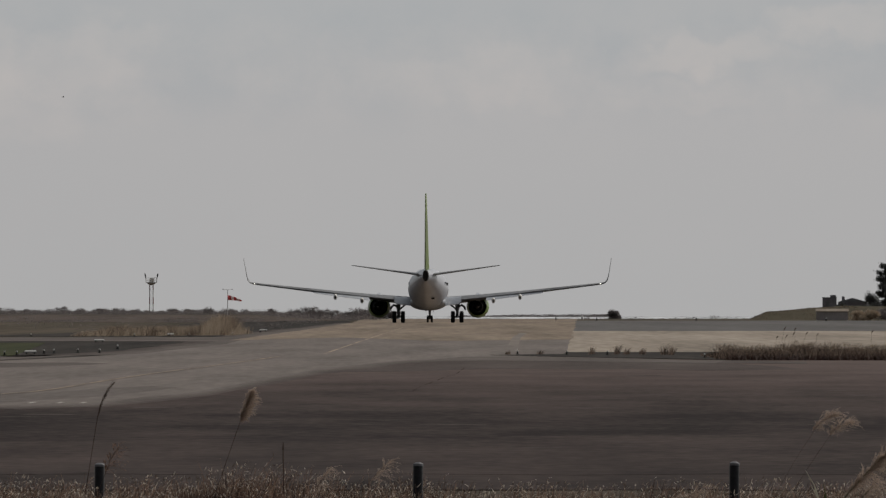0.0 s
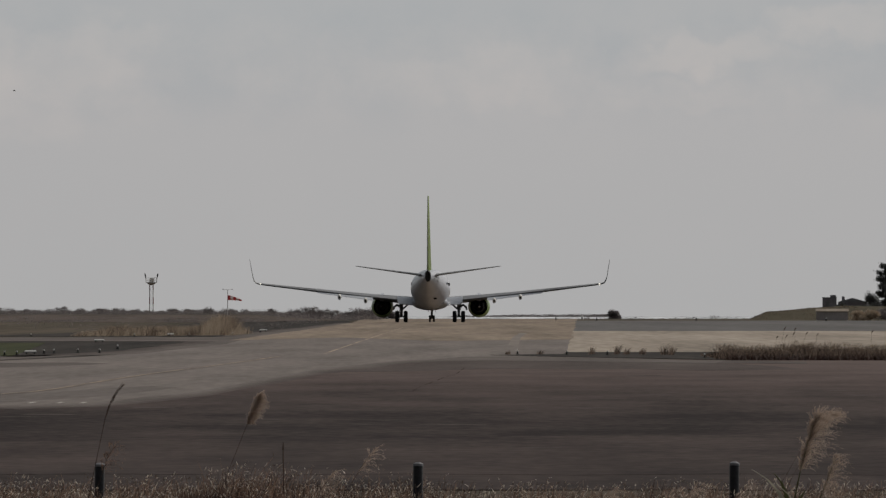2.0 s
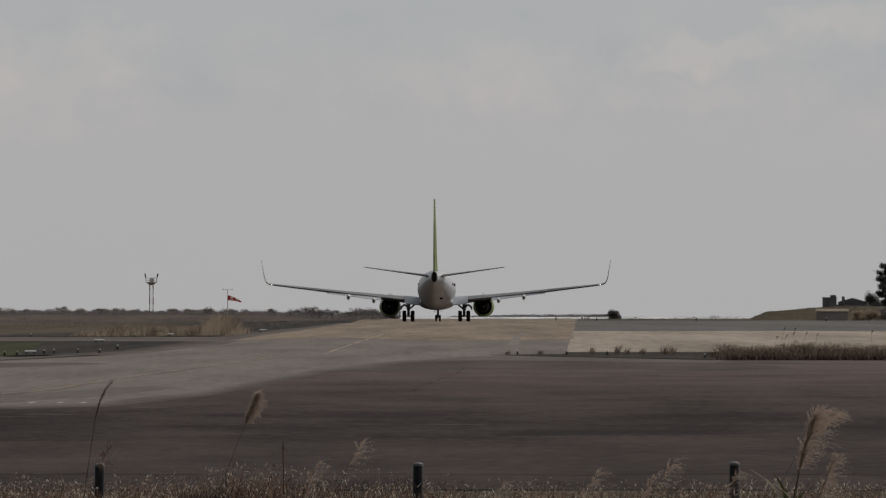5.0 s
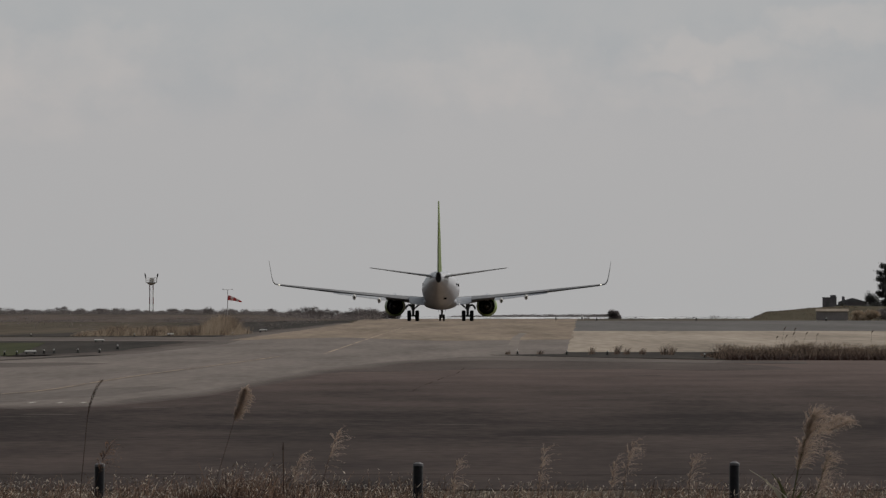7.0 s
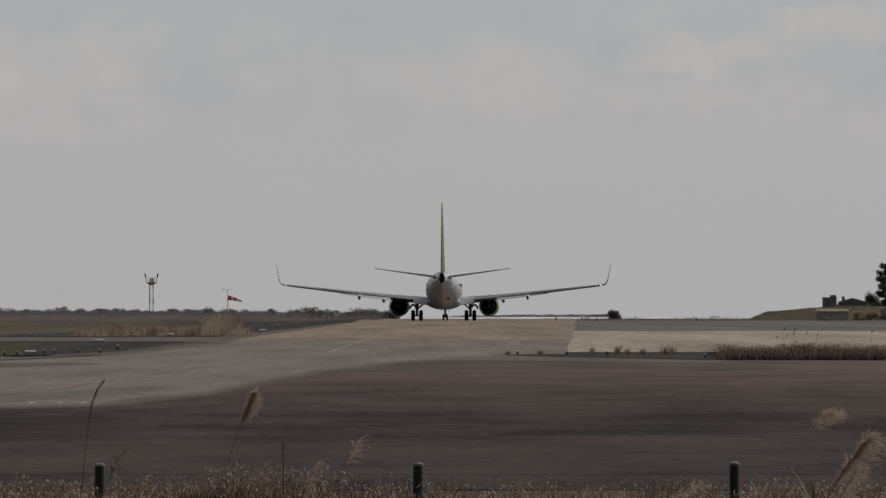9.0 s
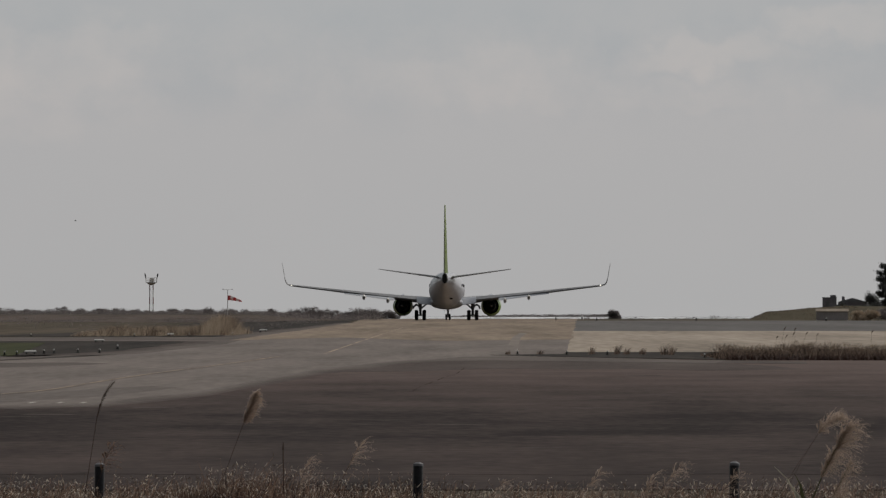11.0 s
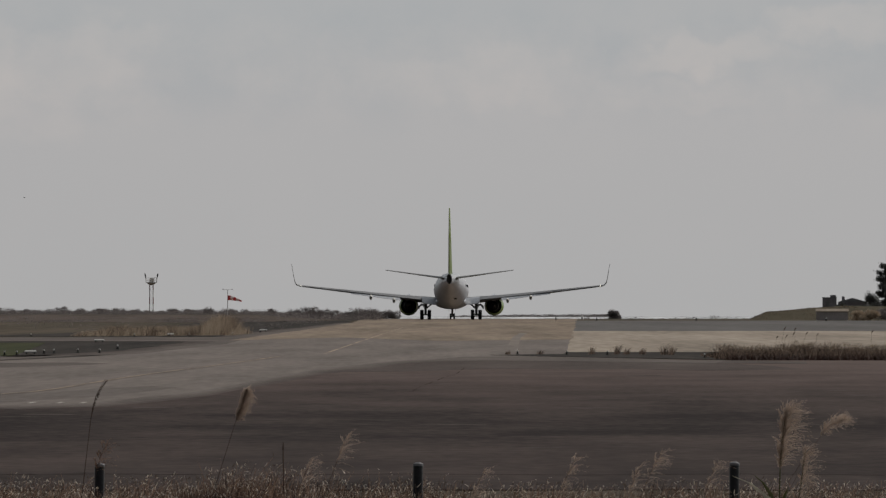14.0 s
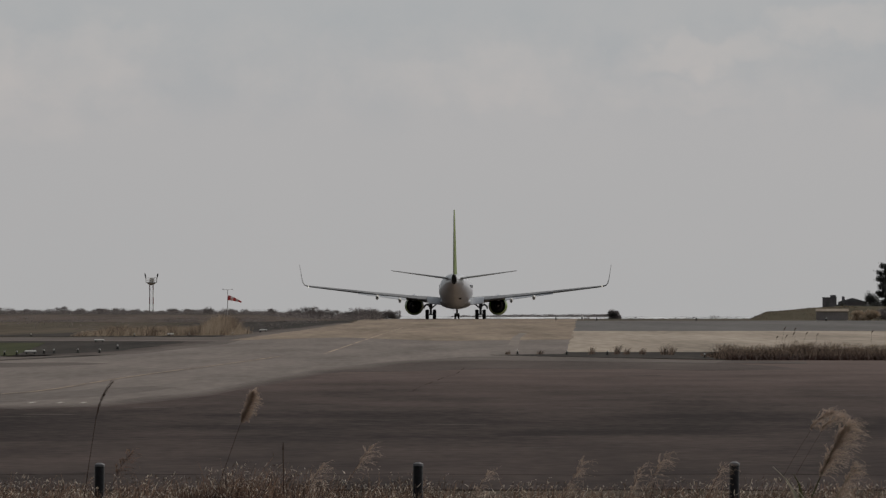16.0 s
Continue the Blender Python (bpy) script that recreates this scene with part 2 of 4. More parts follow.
SOCK_WHITE = material("white_sock_cloth", (0.62, 0.60, 0.57), (0.84, 0.80, 0.78), 0.8, 2, 20, thin=0.6)
BOARD = material("white_marker_paint", (0.62, 0.6, 0.57), (0.82, 0.8, 0.76), 0.6, 3, 20)
BLACK = material("black_marker_paint", (0.015, 0.015, 0.015), (0.035, 0.034, 0.033), 0.6, 3, 20)
MAST_RED = material("faded_red_paint", (0.26, 0.12, 0.105), (0.36, 0.18, 0.155), 0.7, 0.5, 5)
# wall colour paled to purple-grey for the haze before the far sheds
HAZED_HOUSE = material("hazed_shed_wall", (0.20, 0.185, 0.200), (0.30, 0.28, 0.295), 0.9, 0.6, 5)
WALL = material("weathered_pale_render", (0.36, 0.325, 0.315), (0.52, 0.475, 0.455), 0.9, 0.8, 6)
ROOF = material("grey_tile_roof", (0.16, 0.155, 0.165), (0.25, 0.245, 0.255), 0.8, 0.6, 5)
BIRD = material("dark_bird_plumage", (0.015, 0.015, 0.016), (0.04, 0.038, 0.036), 0.8, 10, 60)
ROUGH_FIELD = material("brown_winter_scrubland", (0.055, 0.042, 0.036), (0.135, 0.105, 0.088), 0.95, 0.12, 0.8, 0.3, gloss=0.05, squash=0.02, spread=0.14)
# white colour that stands for bright shimmer over the sea
SHIMMER = material("white_sea_shimmer", (0.62, 0.64, 0.66), (0.86, 0.87, 0.88), 0.9, 0.05, 0.4, gloss=0.1, squash=0.05)
LAMP = glow("white_position_light", (1.0, 0.95, 0.8), 2.2)


# ---- mesh tools ----
def mesh(name, verts, faces, mat, smooth=False):
    me = bpy.data.meshes.new(name)
    me.from_pydata([tuple(v) for v in verts], [], faces)
    me.materials.append(mat)
    if smooth:
        me.polygons.foreach_set("use_smooth", [True] * len(me.polygons))
    me.update()
    return me


def thing(name, label, category, m=None, group="", kind="", data=None):
    ob = new(name, data)
    if m is not None:
        ob.matrix_basis = m
    return tagged(ob, label, category, group, kind)


def part(name, bm, mat, parent, label="", smooth=True, m=None):
    """Links a bmesh as one mesh object under a thing or a part."""
    me = bpy.data.meshes.new(name)
    bmesh.ops.recalc_face_normals(bm, faces=bm.faces)
    bm.to_mesh(me)
    bm.free()
    me.materials.append(mat)
    if smooth:
        me.polygons.foreach_set("use_smooth", [True] * len(me.polygons))
        me.set_sharp_from_angle(angle=radians(40))
    ob = new(name, me)
    ob.parent = parent
    if m is not None:
        ob.matrix_basis = m
    if label:
        ob["label"] = label
    return ob


def loft(rings, caps=True, bm=None):
    bm = bm or bmesh.new()
    rows = [[bm.verts.new(v) for v in r] for r in rings]
    k = len(rows[0])
    for a, b in zip(rows, rows[1:]):
        for i in range(k):
            bm.faces.new((a[i], a[(i + 1) % k], b[(i + 1) % k], b[i]))
    if caps:
        bm.faces.new(rows[0])
        bm.faces.new(rows[-1])
    return bm


def ring_y(y, x, z, rx, rz, k=28):
    return [Vector((x + rx * math.cos(2 * math.pi * i / k), y, z + rz * math.sin(2 * math.pi * i / k))) for i in range(k)]


def tube(points, radii, k=8, bm=None, caps=True):
    """A round bar through the points, with a radius at each."""
    pts = [Vector(p) for p in points]
    if not isinstance(radii, (list, tuple)):
        radii = [radii] * len(pts)
    rings = []
    for i, p in enumerate(pts):
        d = (pts[min(i + 1, len(pts) - 1)] - pts[max(i - 1, 0)]).normalized()
        u = d.cross(Vector((0, 1, 0)) if abs(d.y) < 0.9 else Vector((1, 0, 0))).normalized()
        v = d.cross(u)
        rings.append([p + radii[i] * (u * math.cos(2 * math.pi * j / k) + v * math.sin(2 * math.pi * j / k)) for j in range(k)])
    return loft(rings, caps, bm)


def box(x, y, z, bevel=0.0, at=(0, 0, 0), bm=None):
    bm = bm or bmesh.new()
    made = bmesh.ops.create_cube(bm, size=1, matrix=Matrix.Translation(at) @ Matrix.Diagonal((x, y, z, 1)))
    if bevel:
        edges = list({e for v in made["verts"] for e in v.link_edges})
        bmesh.ops.bevel(bm, geom=edges, offset=bevel, segments=2, affect="EDGES")
    return bm


def foil(x, lead, chord, z, thick, k=9, fall=0.0, lean=(0, 1)):
    """A wing section at x; the chord runs back from lead; lean is the way of its thickness in x and z."""
    up, down = [], []
    for i in range(k):
        s = (1 - math.cos(math.pi * i / (k - 1))) / 2
        h = thick * (2.6 * (0.2969 * math.sqrt(s) - 0.126 * s - 0.3516 * s * s + 0.2843 * s ** 3 - 0.095 * s ** 4) / 0.26 * 0.5 + 0.04)
        p = Vector((x, lead - s * chord, z - fall * s))
        up.append(p + Vector((lean[0], 0, lean[1])) * h)
        down.append(p - Vector((lean[0], 0, lean[1])) * h * 0.7)
    return up + down[::-1]


# ---- ground ----
def ease(a, b, v):
    s = min(1.0, max(0.0, (v - a) / (b - a)))
    return s * s * (3 - 2 * s)


def crest(x):
    """How far off the field begins to fall."""
    return 2480 - 660 * ease(-33, -9, x)


def height(x, y):
    """Flat field, a low bank at the fence, and a fall to the shore behind the crest."""
    edge = crest(x)
    z = -0.25 * (1 - ease(160, 176, y))
    if y > edge:
        z -= 0.0042 * (y - edge) * ease(0, 150, y - edge)
    return max(z, -3.8)


def sheet(name, xs, ys, zf, mat, label, category, lift=0.0):
    verts = [(x, y, zf(x, y) + lift) for y in ys for x in xs]
    k = len(xs)
    faces = [(j * k + i, j * k + i + 1, (j + 1) * k + i + 1, (j + 1) * k + i) for j in range(len(ys) - 1) for i in range(k - 1)]
    return thing(name, label, category, kind="structure", data=mesh(name, verts, faces, mat))


XS = [-3000, -1500, -700, -350, -200, -120] + list(range(-90, 91, 6)) + [120, 200, 350, 700, 1500, 3000]
YS = [-800, -300, -100, 0, 60, 110, 140, 158, 164, 170, 176, 190] + list(range(220, 1600, 60)) + list(range(1600, 3400, 40)) + [3600, 4000, 4600, 5400, 6500]
sheet("ground", XS, YS, height, FIELD, "flat airfield ground of dry brown grass", "ground")
sheet("water", [-3000, -800, 0, 800, 3000], [2000, 2600, 3400, 4200, 4990], lambda x, y: -3.0, WATER, "pale calm sea beyond the airfield", "sea")


def surf():
    """Flat lens-shaped white bands on the sea, added in place of mirage shimmer."""
    r = random.Random(14)
    verts, faces = [], []
    for i in range(64):
        x, y = (r.uniform(-34, 52), r.uniform(4320, 4640)) if i < 30 else (r.uniform(50, 92), r.uniform(4330, 4700))
        a, b = r.uniform(4, 15) * (1 if i < 30 else 0.6), r.uniform(25, 80)
        k = len(verts)
        for j in range(18):
            t = 2 * math.pi * j / 18
            q = 1 + 0.3 * r.gauss(0, 1)
            verts.append((x + a * math.cos(t), y + b * q * math.sin(t), -2.97 + 0.0015 * i))
        faces.append(tuple(range(k, k + 18)))
    thing("surf", "white bands added on the sea as mirage shimmer", "surf", kind="structure", data=mesh("surf", verts, faces, SHIMMER))


surf()


def paving(name, outline, mat, label, lift, category="pavement", rag=1.0):
    """A slab with the given outline in plan; its edges are slightly ragged."""
    pts = []
    for (x0, y0), (x1, y1) in zip(outline, outline[1:] + outline[:1]):
        n = max(1, int(math.hypot(x1 - x0, (y1 - y0) / 12) / 1.5))
        for i in range(n):
            s = i / n
            x, y = x0 + (x1 - x0) * s, y0 + (y1 - y0) * s
            j = 0.12 * rag if 0 < i else 0
            pts.append((x + j * noise.noise((x * 0.7, y * 0.05, 3)), y + j * 25 * noise.noise((x * 0.7, y * 0.05, 9))))
    bm = bmesh.new()
    top = bm.faces.new([bm.verts.new((x, y, lift)) for x, y in pts])
    if top.normal.z < 0:
        bmesh.ops.reverse_faces(bm, faces=[top])
    side = bmesh.ops.extrude_face_region(bm, geom=[top])
    bmesh.ops.translate(bm, verts=[v for v in side["geom"] if isinstance(v, bmesh.types.BMVert)], vec=(0, 0, -lift - 0.05))
    bmesh.ops.triangulate(bm, faces=[f for f in bm.faces if len(f.verts) > 4])
    bmesh.ops.recalc_face_normals(bm, faces=bm.faces)
    me = bpy.data.meshes.new(name)
    bm.to_mesh(me)
    bm.free()
    me.materials.append(mat)
    return thing(name, label, category, kind="structure", data=me)


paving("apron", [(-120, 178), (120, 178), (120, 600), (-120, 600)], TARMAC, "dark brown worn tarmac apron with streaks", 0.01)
paving("apron_band", [(5.5, 562), (10.2, 536), (12.6, 532), (12.9, 548), (10.4, 562), (7.5, 578)], WORN[1], "pale edge strip of the apron", 0.016, rag=4)
BEND = [(-60, 300), (-14, 312), (-9.2, 319), (-7.5, 326), (-5.9, 368), (-5.1, 419), (-4.0, 487), (-1.7, 555), (1.0, 596), (4.8, 604)]
for i, worn in enumerate(WORN):
    slip = 26 - 6.5 * i
    paving("taxiway_edge", [(x + slip * 0.022, y - slip * (0.35 + 0.65 * ease(330, 480, y))) for x, y in BEND] + [(4.9, 616), (-4, 640), (-12, 520), (-60, 430)], worn, "worn edge of the taxiway bend", 0.0145 + 0.001 * i, rag=3.5)
paving("apron_band", [(-3.2, 470), (3, 492), (9.5, 482), (11.5, 490), (11, 512), (9, 540), (1, 584)], WORN[0], "slightly worn band of the apron", 0.0142, rag=5)
paving("taxiway_edge", [(-1.2, 552), (1.6, 560), (5.5, 548), (9.5, 536), (10.2, 560), (5.6, 590), (4.8, 610), (1.0, 600)], WORN[2], "worn pale corner of the apron", 0.0185, rag=4)
paving("taxiway", BEND + [(8.0, 960), (-11.5, 985),
                   (-10.8, 768), (-12.4, 631), (-16, 555), (-60, 470)], TAXI_GREY, "grey worn asphalt taxiway bend", 0.02, rag=1.5)
paving("taxiway", [(-11.7, 845), (-6, 905), (0, 830), (7.2, 860), (14.4, 1665), (15.8, 1815), (-9.4, 1815), (-8.9, 1500), (-10, 1200)], TAXI_TAN, "tan weathered concrete taxiway", 0.025, rag=2)
paving("taxiway_edge", [(-40, 562), (-17, 546), (-13, 541), (-11.4, 530), (-12.8, 512), (-15.5, 490), (-40, 482)], WORN[2], "darker worn strip across the taxiway", 0.0225, rag=6)
paving("taxiway_edge", [(-9.2, 330), (-7.6, 352), (-6.6, 385), (-7.4, 392), (-9.4, 362), (-12, 344), (-13, 334)], WORN[3], "darker worn strip across the taxiway", 0.0225, rag=6)
paving("runway", [(8.3, 1096), (160, 1096), (160, 1660), (13.6, 1660)], STRIP, "grey asphalt strip beside the taxiway", 0.0185)
paving("concrete_pad", [(4.6, 652), (140, 652), (140, 1098), (8.1, 1098)], PAD, "pale beige concrete pad", 0.0195)
paving("verge", [(1.9, 614), (6, 588), (10.4, 566), (120, 535), (120, 648), (5.2, 648), (4.9, 625)], SHOULDER, "dark earthy verge with weeds", 0.03)
for i in range(3):
    slip = 1.7 - 0.55 * i
    paving("taxiway_edge", [(-60, 470 + slip * 34), (-16 - slip * 0.7, 555 + slip * 16), (-12.4 - slip, 631 + slip * 16), (-11.2 - slip * 1.3, 790), (-12.2 - slip * 0.9, 985), (-10.2 - slip * 0.7, 1250), (-9.2 - slip * 0.5, 1500),
                            (-8.5, 1500), (-9.5, 1100), (-10.5, 800), (-12, 620), (-60, 440)], WORN[i], "dusty worn edge between the gravel and the taxiway", 0.0155 + 0.001 * i, rag=5)
paving("taxiway", [(-140, 838), (-9.8, 822), (-9.8, 915), (-140, 915)], WORN[2], "narrow grey asphalt service road", 0.0187, rag=3)
paving("shoulder", [(-140, 560), (-16.2, 558), (-12.6, 631), (-11, 768), (-11.6, 818), (-140, 826)], SHOULDER, "dark gravel shoulder beside the taxiway", 0.015, rag=4)
paving("shoulder", [(-30, 930), (-12.2, 930), (-10.4, 1200), (-9.3, 1480), (-9.8, 1700), (-24, 1500), (-22, 1100)], SHOULDER, "dark gravel shoulder beside the far taxiway", 0.015, rag=5)
paving("field", [(-140, 1580), (-40, 1560), (-24, 1530), (-15, 1640), (-11.5, 1740), (-12, 1800), (-30, 2280), (-140, 2450)], ROUGH_FIELD, "rough brown winter scrubland at the field's far side", 0.02, "field", rag=8)
paving("lawn", [(-140, 600), (-17, 605), (-17.5, 640), (-20.4, 790), (-140, 800)], LAWN, "short green grass patch", 0.03, "lawn")


def stripe(name, points, width, mat, label, lift=0.03):
    verts, faces = [], []
    for i, (x, y) in enumerate(points):
        verts += [(x - width / 2, y, lift), (x + width / 2, y, lift)]
        if i:
            faces.append((2 * i - 2, 2 * i - 1, 2 * i + 1, 2 * i))
    return thing(name, label, "road marking", kind="structure", data=mesh(name, verts, faces, mat))


def bend(points, n=10):
    """A smooth line through a few points in plan."""
    p = [points[0]] + points + [points[-1]]
    out = []
    for i in range(1, len(p) - 2):
        for j in range(n):
            s = j / n
            out.append(tuple(0.5 * (2 * b + (c - a) * s + (2 * a - 5 * b + 4 * c - d) * s * s + (3 * b - a - 3 * c + d) * s ** 3)
                             for a, b, c, d in zip(p[i - 1], p[i], p[i + 1], p[i + 2])))
    return out + [points[-1]]


stripe("taxi_line", bend([(-11.7, 330), (-10.27, 357), (-9.61, 375), (-9.28, 405), (-8.75, 451), (-7.83, 504), (-7.0, 555), (-6.35, 600)]), 0.13, LINE, "faded yellow taxi line curving over asphalt")
stripe("taxi_line", [(-4.84, 631), (-4.3, 850), (-3.69, 1070), (-3.2, 1240)], 0.13, LINE, "faded yellow taxi line on concrete")
seam = bend([(-1.15, 362), (-0.75, 368), (-0.62, 384), (0.1, 440), (0.35, 452), (0.76, 508)], 8)
for i in range(0, len(seam) - 2, 3):
    stripe("tar_seam", seam[i:i + 3], 0.03 + 0.03 * ((i * 7) % 5) / 4, TAR, "broken black tar seam across the apron", 0.022)
for x in (-8.75, -8.15, -7.65):
    stripe("edge_dash", [(x, 325), (x + 0.02, 329)], 0.10, PALE_LINE, "short faded white edge dash")
streak = random.Random(8)
for _ in range(46):
    y = streak.uniform(212, 470)
    x = streak.uniform(-0.028, 0.028) * y
    w, d = streak.uniform(0.2, 1.1), streak.uniform(0.4, 1.3) * (y / 250) ** 2
    stripe("scuff", [(x, y), (x + streak.uniform(-0.5, 0.5), y + d * 0.6), (x + streak.uniform(-0.8, 0.8), y + d)], w, SCUFF, "pale scuffed streak on the tarmac", 0.0135)
stripe("patch", [(3.4, 745), (4.3, 900), (5.4, 1030)], 0.5, PATCH, "pale concrete repair patch", 0.03)


# ---- aeroplane ----
def aeroplane():
    plane = thing("aeroplane", "white twin-engine airliner with green tail fin taxiing away", "aeroplane")
    hull = [(22.0, 2.78, 0.04, 0.04), (21.7, 2.8, 0.42, 0.40), (21.0, 2.88, 0.86, 0.82), (19.8, 3.02, 1.32, 1.35), (18.2, 3.2, 1.7, 1.8),
            (16.2, 3.29, 1.87, 1.98), (12, 3.29, 1.88, 2.0), (5, 3.29, 1.88, 2.0), (-2, 3.29, 1.88, 2.0), (-4.5, 3.33, 1.86, 1.95), (-7, 3.47, 1.75, 1.79),
            (-9.5, 3.69, 1.52, 1.53), (-12, 3.95, 1.2, 1.24), (-14.3, 4.18, 0.85, 0.93), (-16.2, 4.36, 0.52, 0.62), (-17.2, 4.45, 0.33, 0.45)]
    body = part("fuselage", loft([ring_y(y, 0, z, rx, rz) for y, z, rx, rz in hull]), WHITE, plane)
    # tall black rings: the exhaust plus the shade at the rudder's base
    part("exhaust", loft([ring_y(-17.0, 0, 4.55, 0.32, 0.60, 16), ring_y(-17.55, 0, 4.58, 0.23, 0.50, 16), ring_y(-17.5, 0, 4.58, 0.15, 0.36, 16)]), NEAR_BLACK, body, "black tail exhaust, enlarged over the rudder's base shade")
    part("belly_fairing", loft([ring_y(9.5, 0, 2.0, 1.3, 0.5), ring_y(8, 0, 1.95, 1.75, 0.72), ring_y(4, 0, 1.93, 1.86, 0.76), ring_y(0, 0, 1.96, 1.8, 0.72), ring_y(-3, 0, 2.1, 1.5, 0.5)]), WHITE, plane)
    part("outflow_valve", box(0.32, 0.3, 0.16, 0.02, (0.62, -10.0, 2.36)), NEAR_BLACK, body, "small dark valve opening")
    for side in (-1, 1):
        for j, w in enumerate((0.5, 0.9, 0.5)):
            part("lettering_bar", box(0.03, w, 0.42, 0.01, (side * (1.80 - 0.03 * j), -4.2 - 1.1 * j, 3.75)), MARK, body, "dark lettering bar")
        for j in range(22):
            part("cabin_window", box(0.03, 0.25, 0.34, 0.01, (side * 1.83, 14.5 - 0.78 * j, 3.75)), NEAR_BLACK, body)
    # fin and rudder
    def fin_ring(z, lead, chord, thick):
        return [Vector((p.z, p.y, z)) for p in foil(0, lead, chord, 0, thick)]
    fin = part("fin", loft([fin_ring(4.7, -7.4, 7.2, 0.52), fin_ring(5.3, -9.3, 5.5, 0.50), fin_ring(6.2, -10.8, 4.55, 0.46), fin_ring(9.4, -13.6, 3.15, 0.32), fin_ring(12.42, -16.2, 1.6, 0.17), fin_ring(12.5, -16.6, 1.1, 0.08)]), GREEN, plane, "leaf green tail fin")
    part("rudder", loft([fin_ring(5.25, -14.85, 1.9, 0.30), fin_ring(9.4, -16.8, 1.15, 0.18), fin_ring(12.4, -17.83, 0.72, 0.08)]), GREEN, fin)
    for s in (-1, 1):
        # tailplane
        tail = part("tailplane", loft([foil(s * 0.4, -11.6, 3.1, 4.62, 0.27), foil(s * 3.6, -13.5, 2.15, 5.06, 0.19), foil(s * 7.0, -15.6, 1.0, 5.53, 0.10), foil(s * 7.17, -15.9, 0.6, 5.56, 0.04)]), SILVER, plane)
        part("elevator", loft([foil(s * 0.8, -14.72, 1.1, 4.67, 0.17), foil(s * 6.9, -16.62, 0.45, 5.515, 0.07)]), SILVER, tail)
        # wing with its bent-up tip
        span = [(1.2, 8.7, 7.6, 1.98, 0.95), (1.95, 8.3, 7.2, 2.06, 0.9), (5.4, 6.45, 5.35, 2.45, 0.62), (9.0, 4.5, 4.1, 2.86, 0.46), (13.0, 2.35, 2.75, 3.33, 0.33), (17.0, 0.25, 1.6, 3.80, 0.2)]
        wing = part("wing", loft([foil(s * x, y, c, z, t) for x, y, c, z, t in span]), SILVER, plane)
        part("winglet", loft([foil(s * 16.95, 0.28, 1.6, 3.79, 0.2), foil(s * 17.3, 0.05, 1.5, 3.90, 0.16, lean=(-s * 0.5, 0.86)), foil(s * 17.5, -0.25, 1.35, 4.16, 0.13, lean=(-s * 0.85, 0.5)),
                              foil(s * 17.62, -0.6, 1.2, 4.55, 0.085, lean=(-s, 0.1)), foil(s * 17.9, -1.75, 0.5, 6.27, 0.04, lean=(-s, 0.1))]), SILVER, wing)
        part("position_light", tube([(s * 16.85, -1.30, 3.80), (s * 16.85, -1.45, 3.80)], 0.045), LAMP, wing, "bright white position light")
        part("flap", loft([foil(s * 1.6, 2.2, 2.0, 2.3, 0.5, fall=0.62), foil(s * 3.0, 1.95, 1.9, 2.42, 0.46, fall=0.60), foil(s * 3.25, 1.9, 1.85, 2.46, 0.40, fall=0.45)]), FLAP, wing, "pale inboard flap, lowered")
        part("flap", loft([foil(s * 5.7, 1.7, 1.5, 2.47, 0.26, fall=0.30), foil(s * 11.2, 0.7, 1.05, 3.10, 0.16, fall=0.2)]), FLAP, wing, "pale outboard flap, lowered")
        # aileron enlarged over the wing's aft part; its dark colour stands for shade
        part("aileron", loft([foil(s * 11.4, 1.6, 1.85, 3.14, 0.33, fall=0.05), foil(s * 16.6, 0.05, 1.28, 3.74, 0.18, fall=0.03)]), SHADE_GREY, wing, "oversized aileron painted dark for the wing's shade")
        for x, z, y in ((6.4, 2.38, 0.6), (9.0, 2.72, 0.2)):
            rows = [(y + 2.6, 0.05, 0.05, 0.05), (y + 1.8, 0.15, 0.20, 0.0), (y + 0.6, 0.19, 0.27, -0.12), (y - 0.5, 0.18, 0.26, -0.24), (y - 1.0, 0.15, 0.22, -0.26)]
            fairing = part("flap_fairing", loft([ring_y(yy, s * x, z + dz, rx, rz, 14) for yy, rx, rz, dz in rows]), BOARD, wing, "pale flap track fairing")
            part("fairing_opening", loft([ring_y(y - 0.99, s * x, z - 0.26, 0.08, 0.13, 12), ring_y(y - 1.02, s * x, z - 0.27, 0.07, 0.11, 12)]), NEAR_BLACK, fairing, "dark opening")
        # engine
        ex, ez = s * 4.83, 1.56
        nacelle = part("nacelle", loft([ring_y(y, ex, ez + dz, r, r) for y, r, dz in ((9.6, 0.86, 0.03), (9.7, 0.93, 0.03), (9.3, 1.02, 0.02), (8.2, 1.09, 0), (6.8, 1.1, 0), (5.4, 1.02, 0), (4.6, 0.88, 0), (4.58, 0.85, 0), (5.2, 0.88, 0), (6.2, 0.86, 0))], False), LIT_GREEN, plane, "green engine nacelle")
        part("fan_duct", loft([ring_y(6.3, ex, ez, 0.96, 0.96), ring_y(6.2, ex, ez, 0.4, 0.4)], True), NEAR_BLACK, nacelle, "near-black fan duct")
        part("core_cowl", loft([ring_y(y, ex, ez, r, r) for y, r in ((6.3, 0.74), (5.0, 0.70), (4.2, 0.56), (3.7, 0.46), (3.68, 0.42), (4.3, 0.40))], False), NEAR_BLACK, nacelle, "dark core cowl")
        part("exhaust_plug", loft([ring_y(y, ex, ez, r, r, 16) for y, r in ((4.5, 0.36), (3.8, 0.27), (3.3, 0.14), (3.05, 0.03))]), METAL, nacelle, "dark exhaust plug")
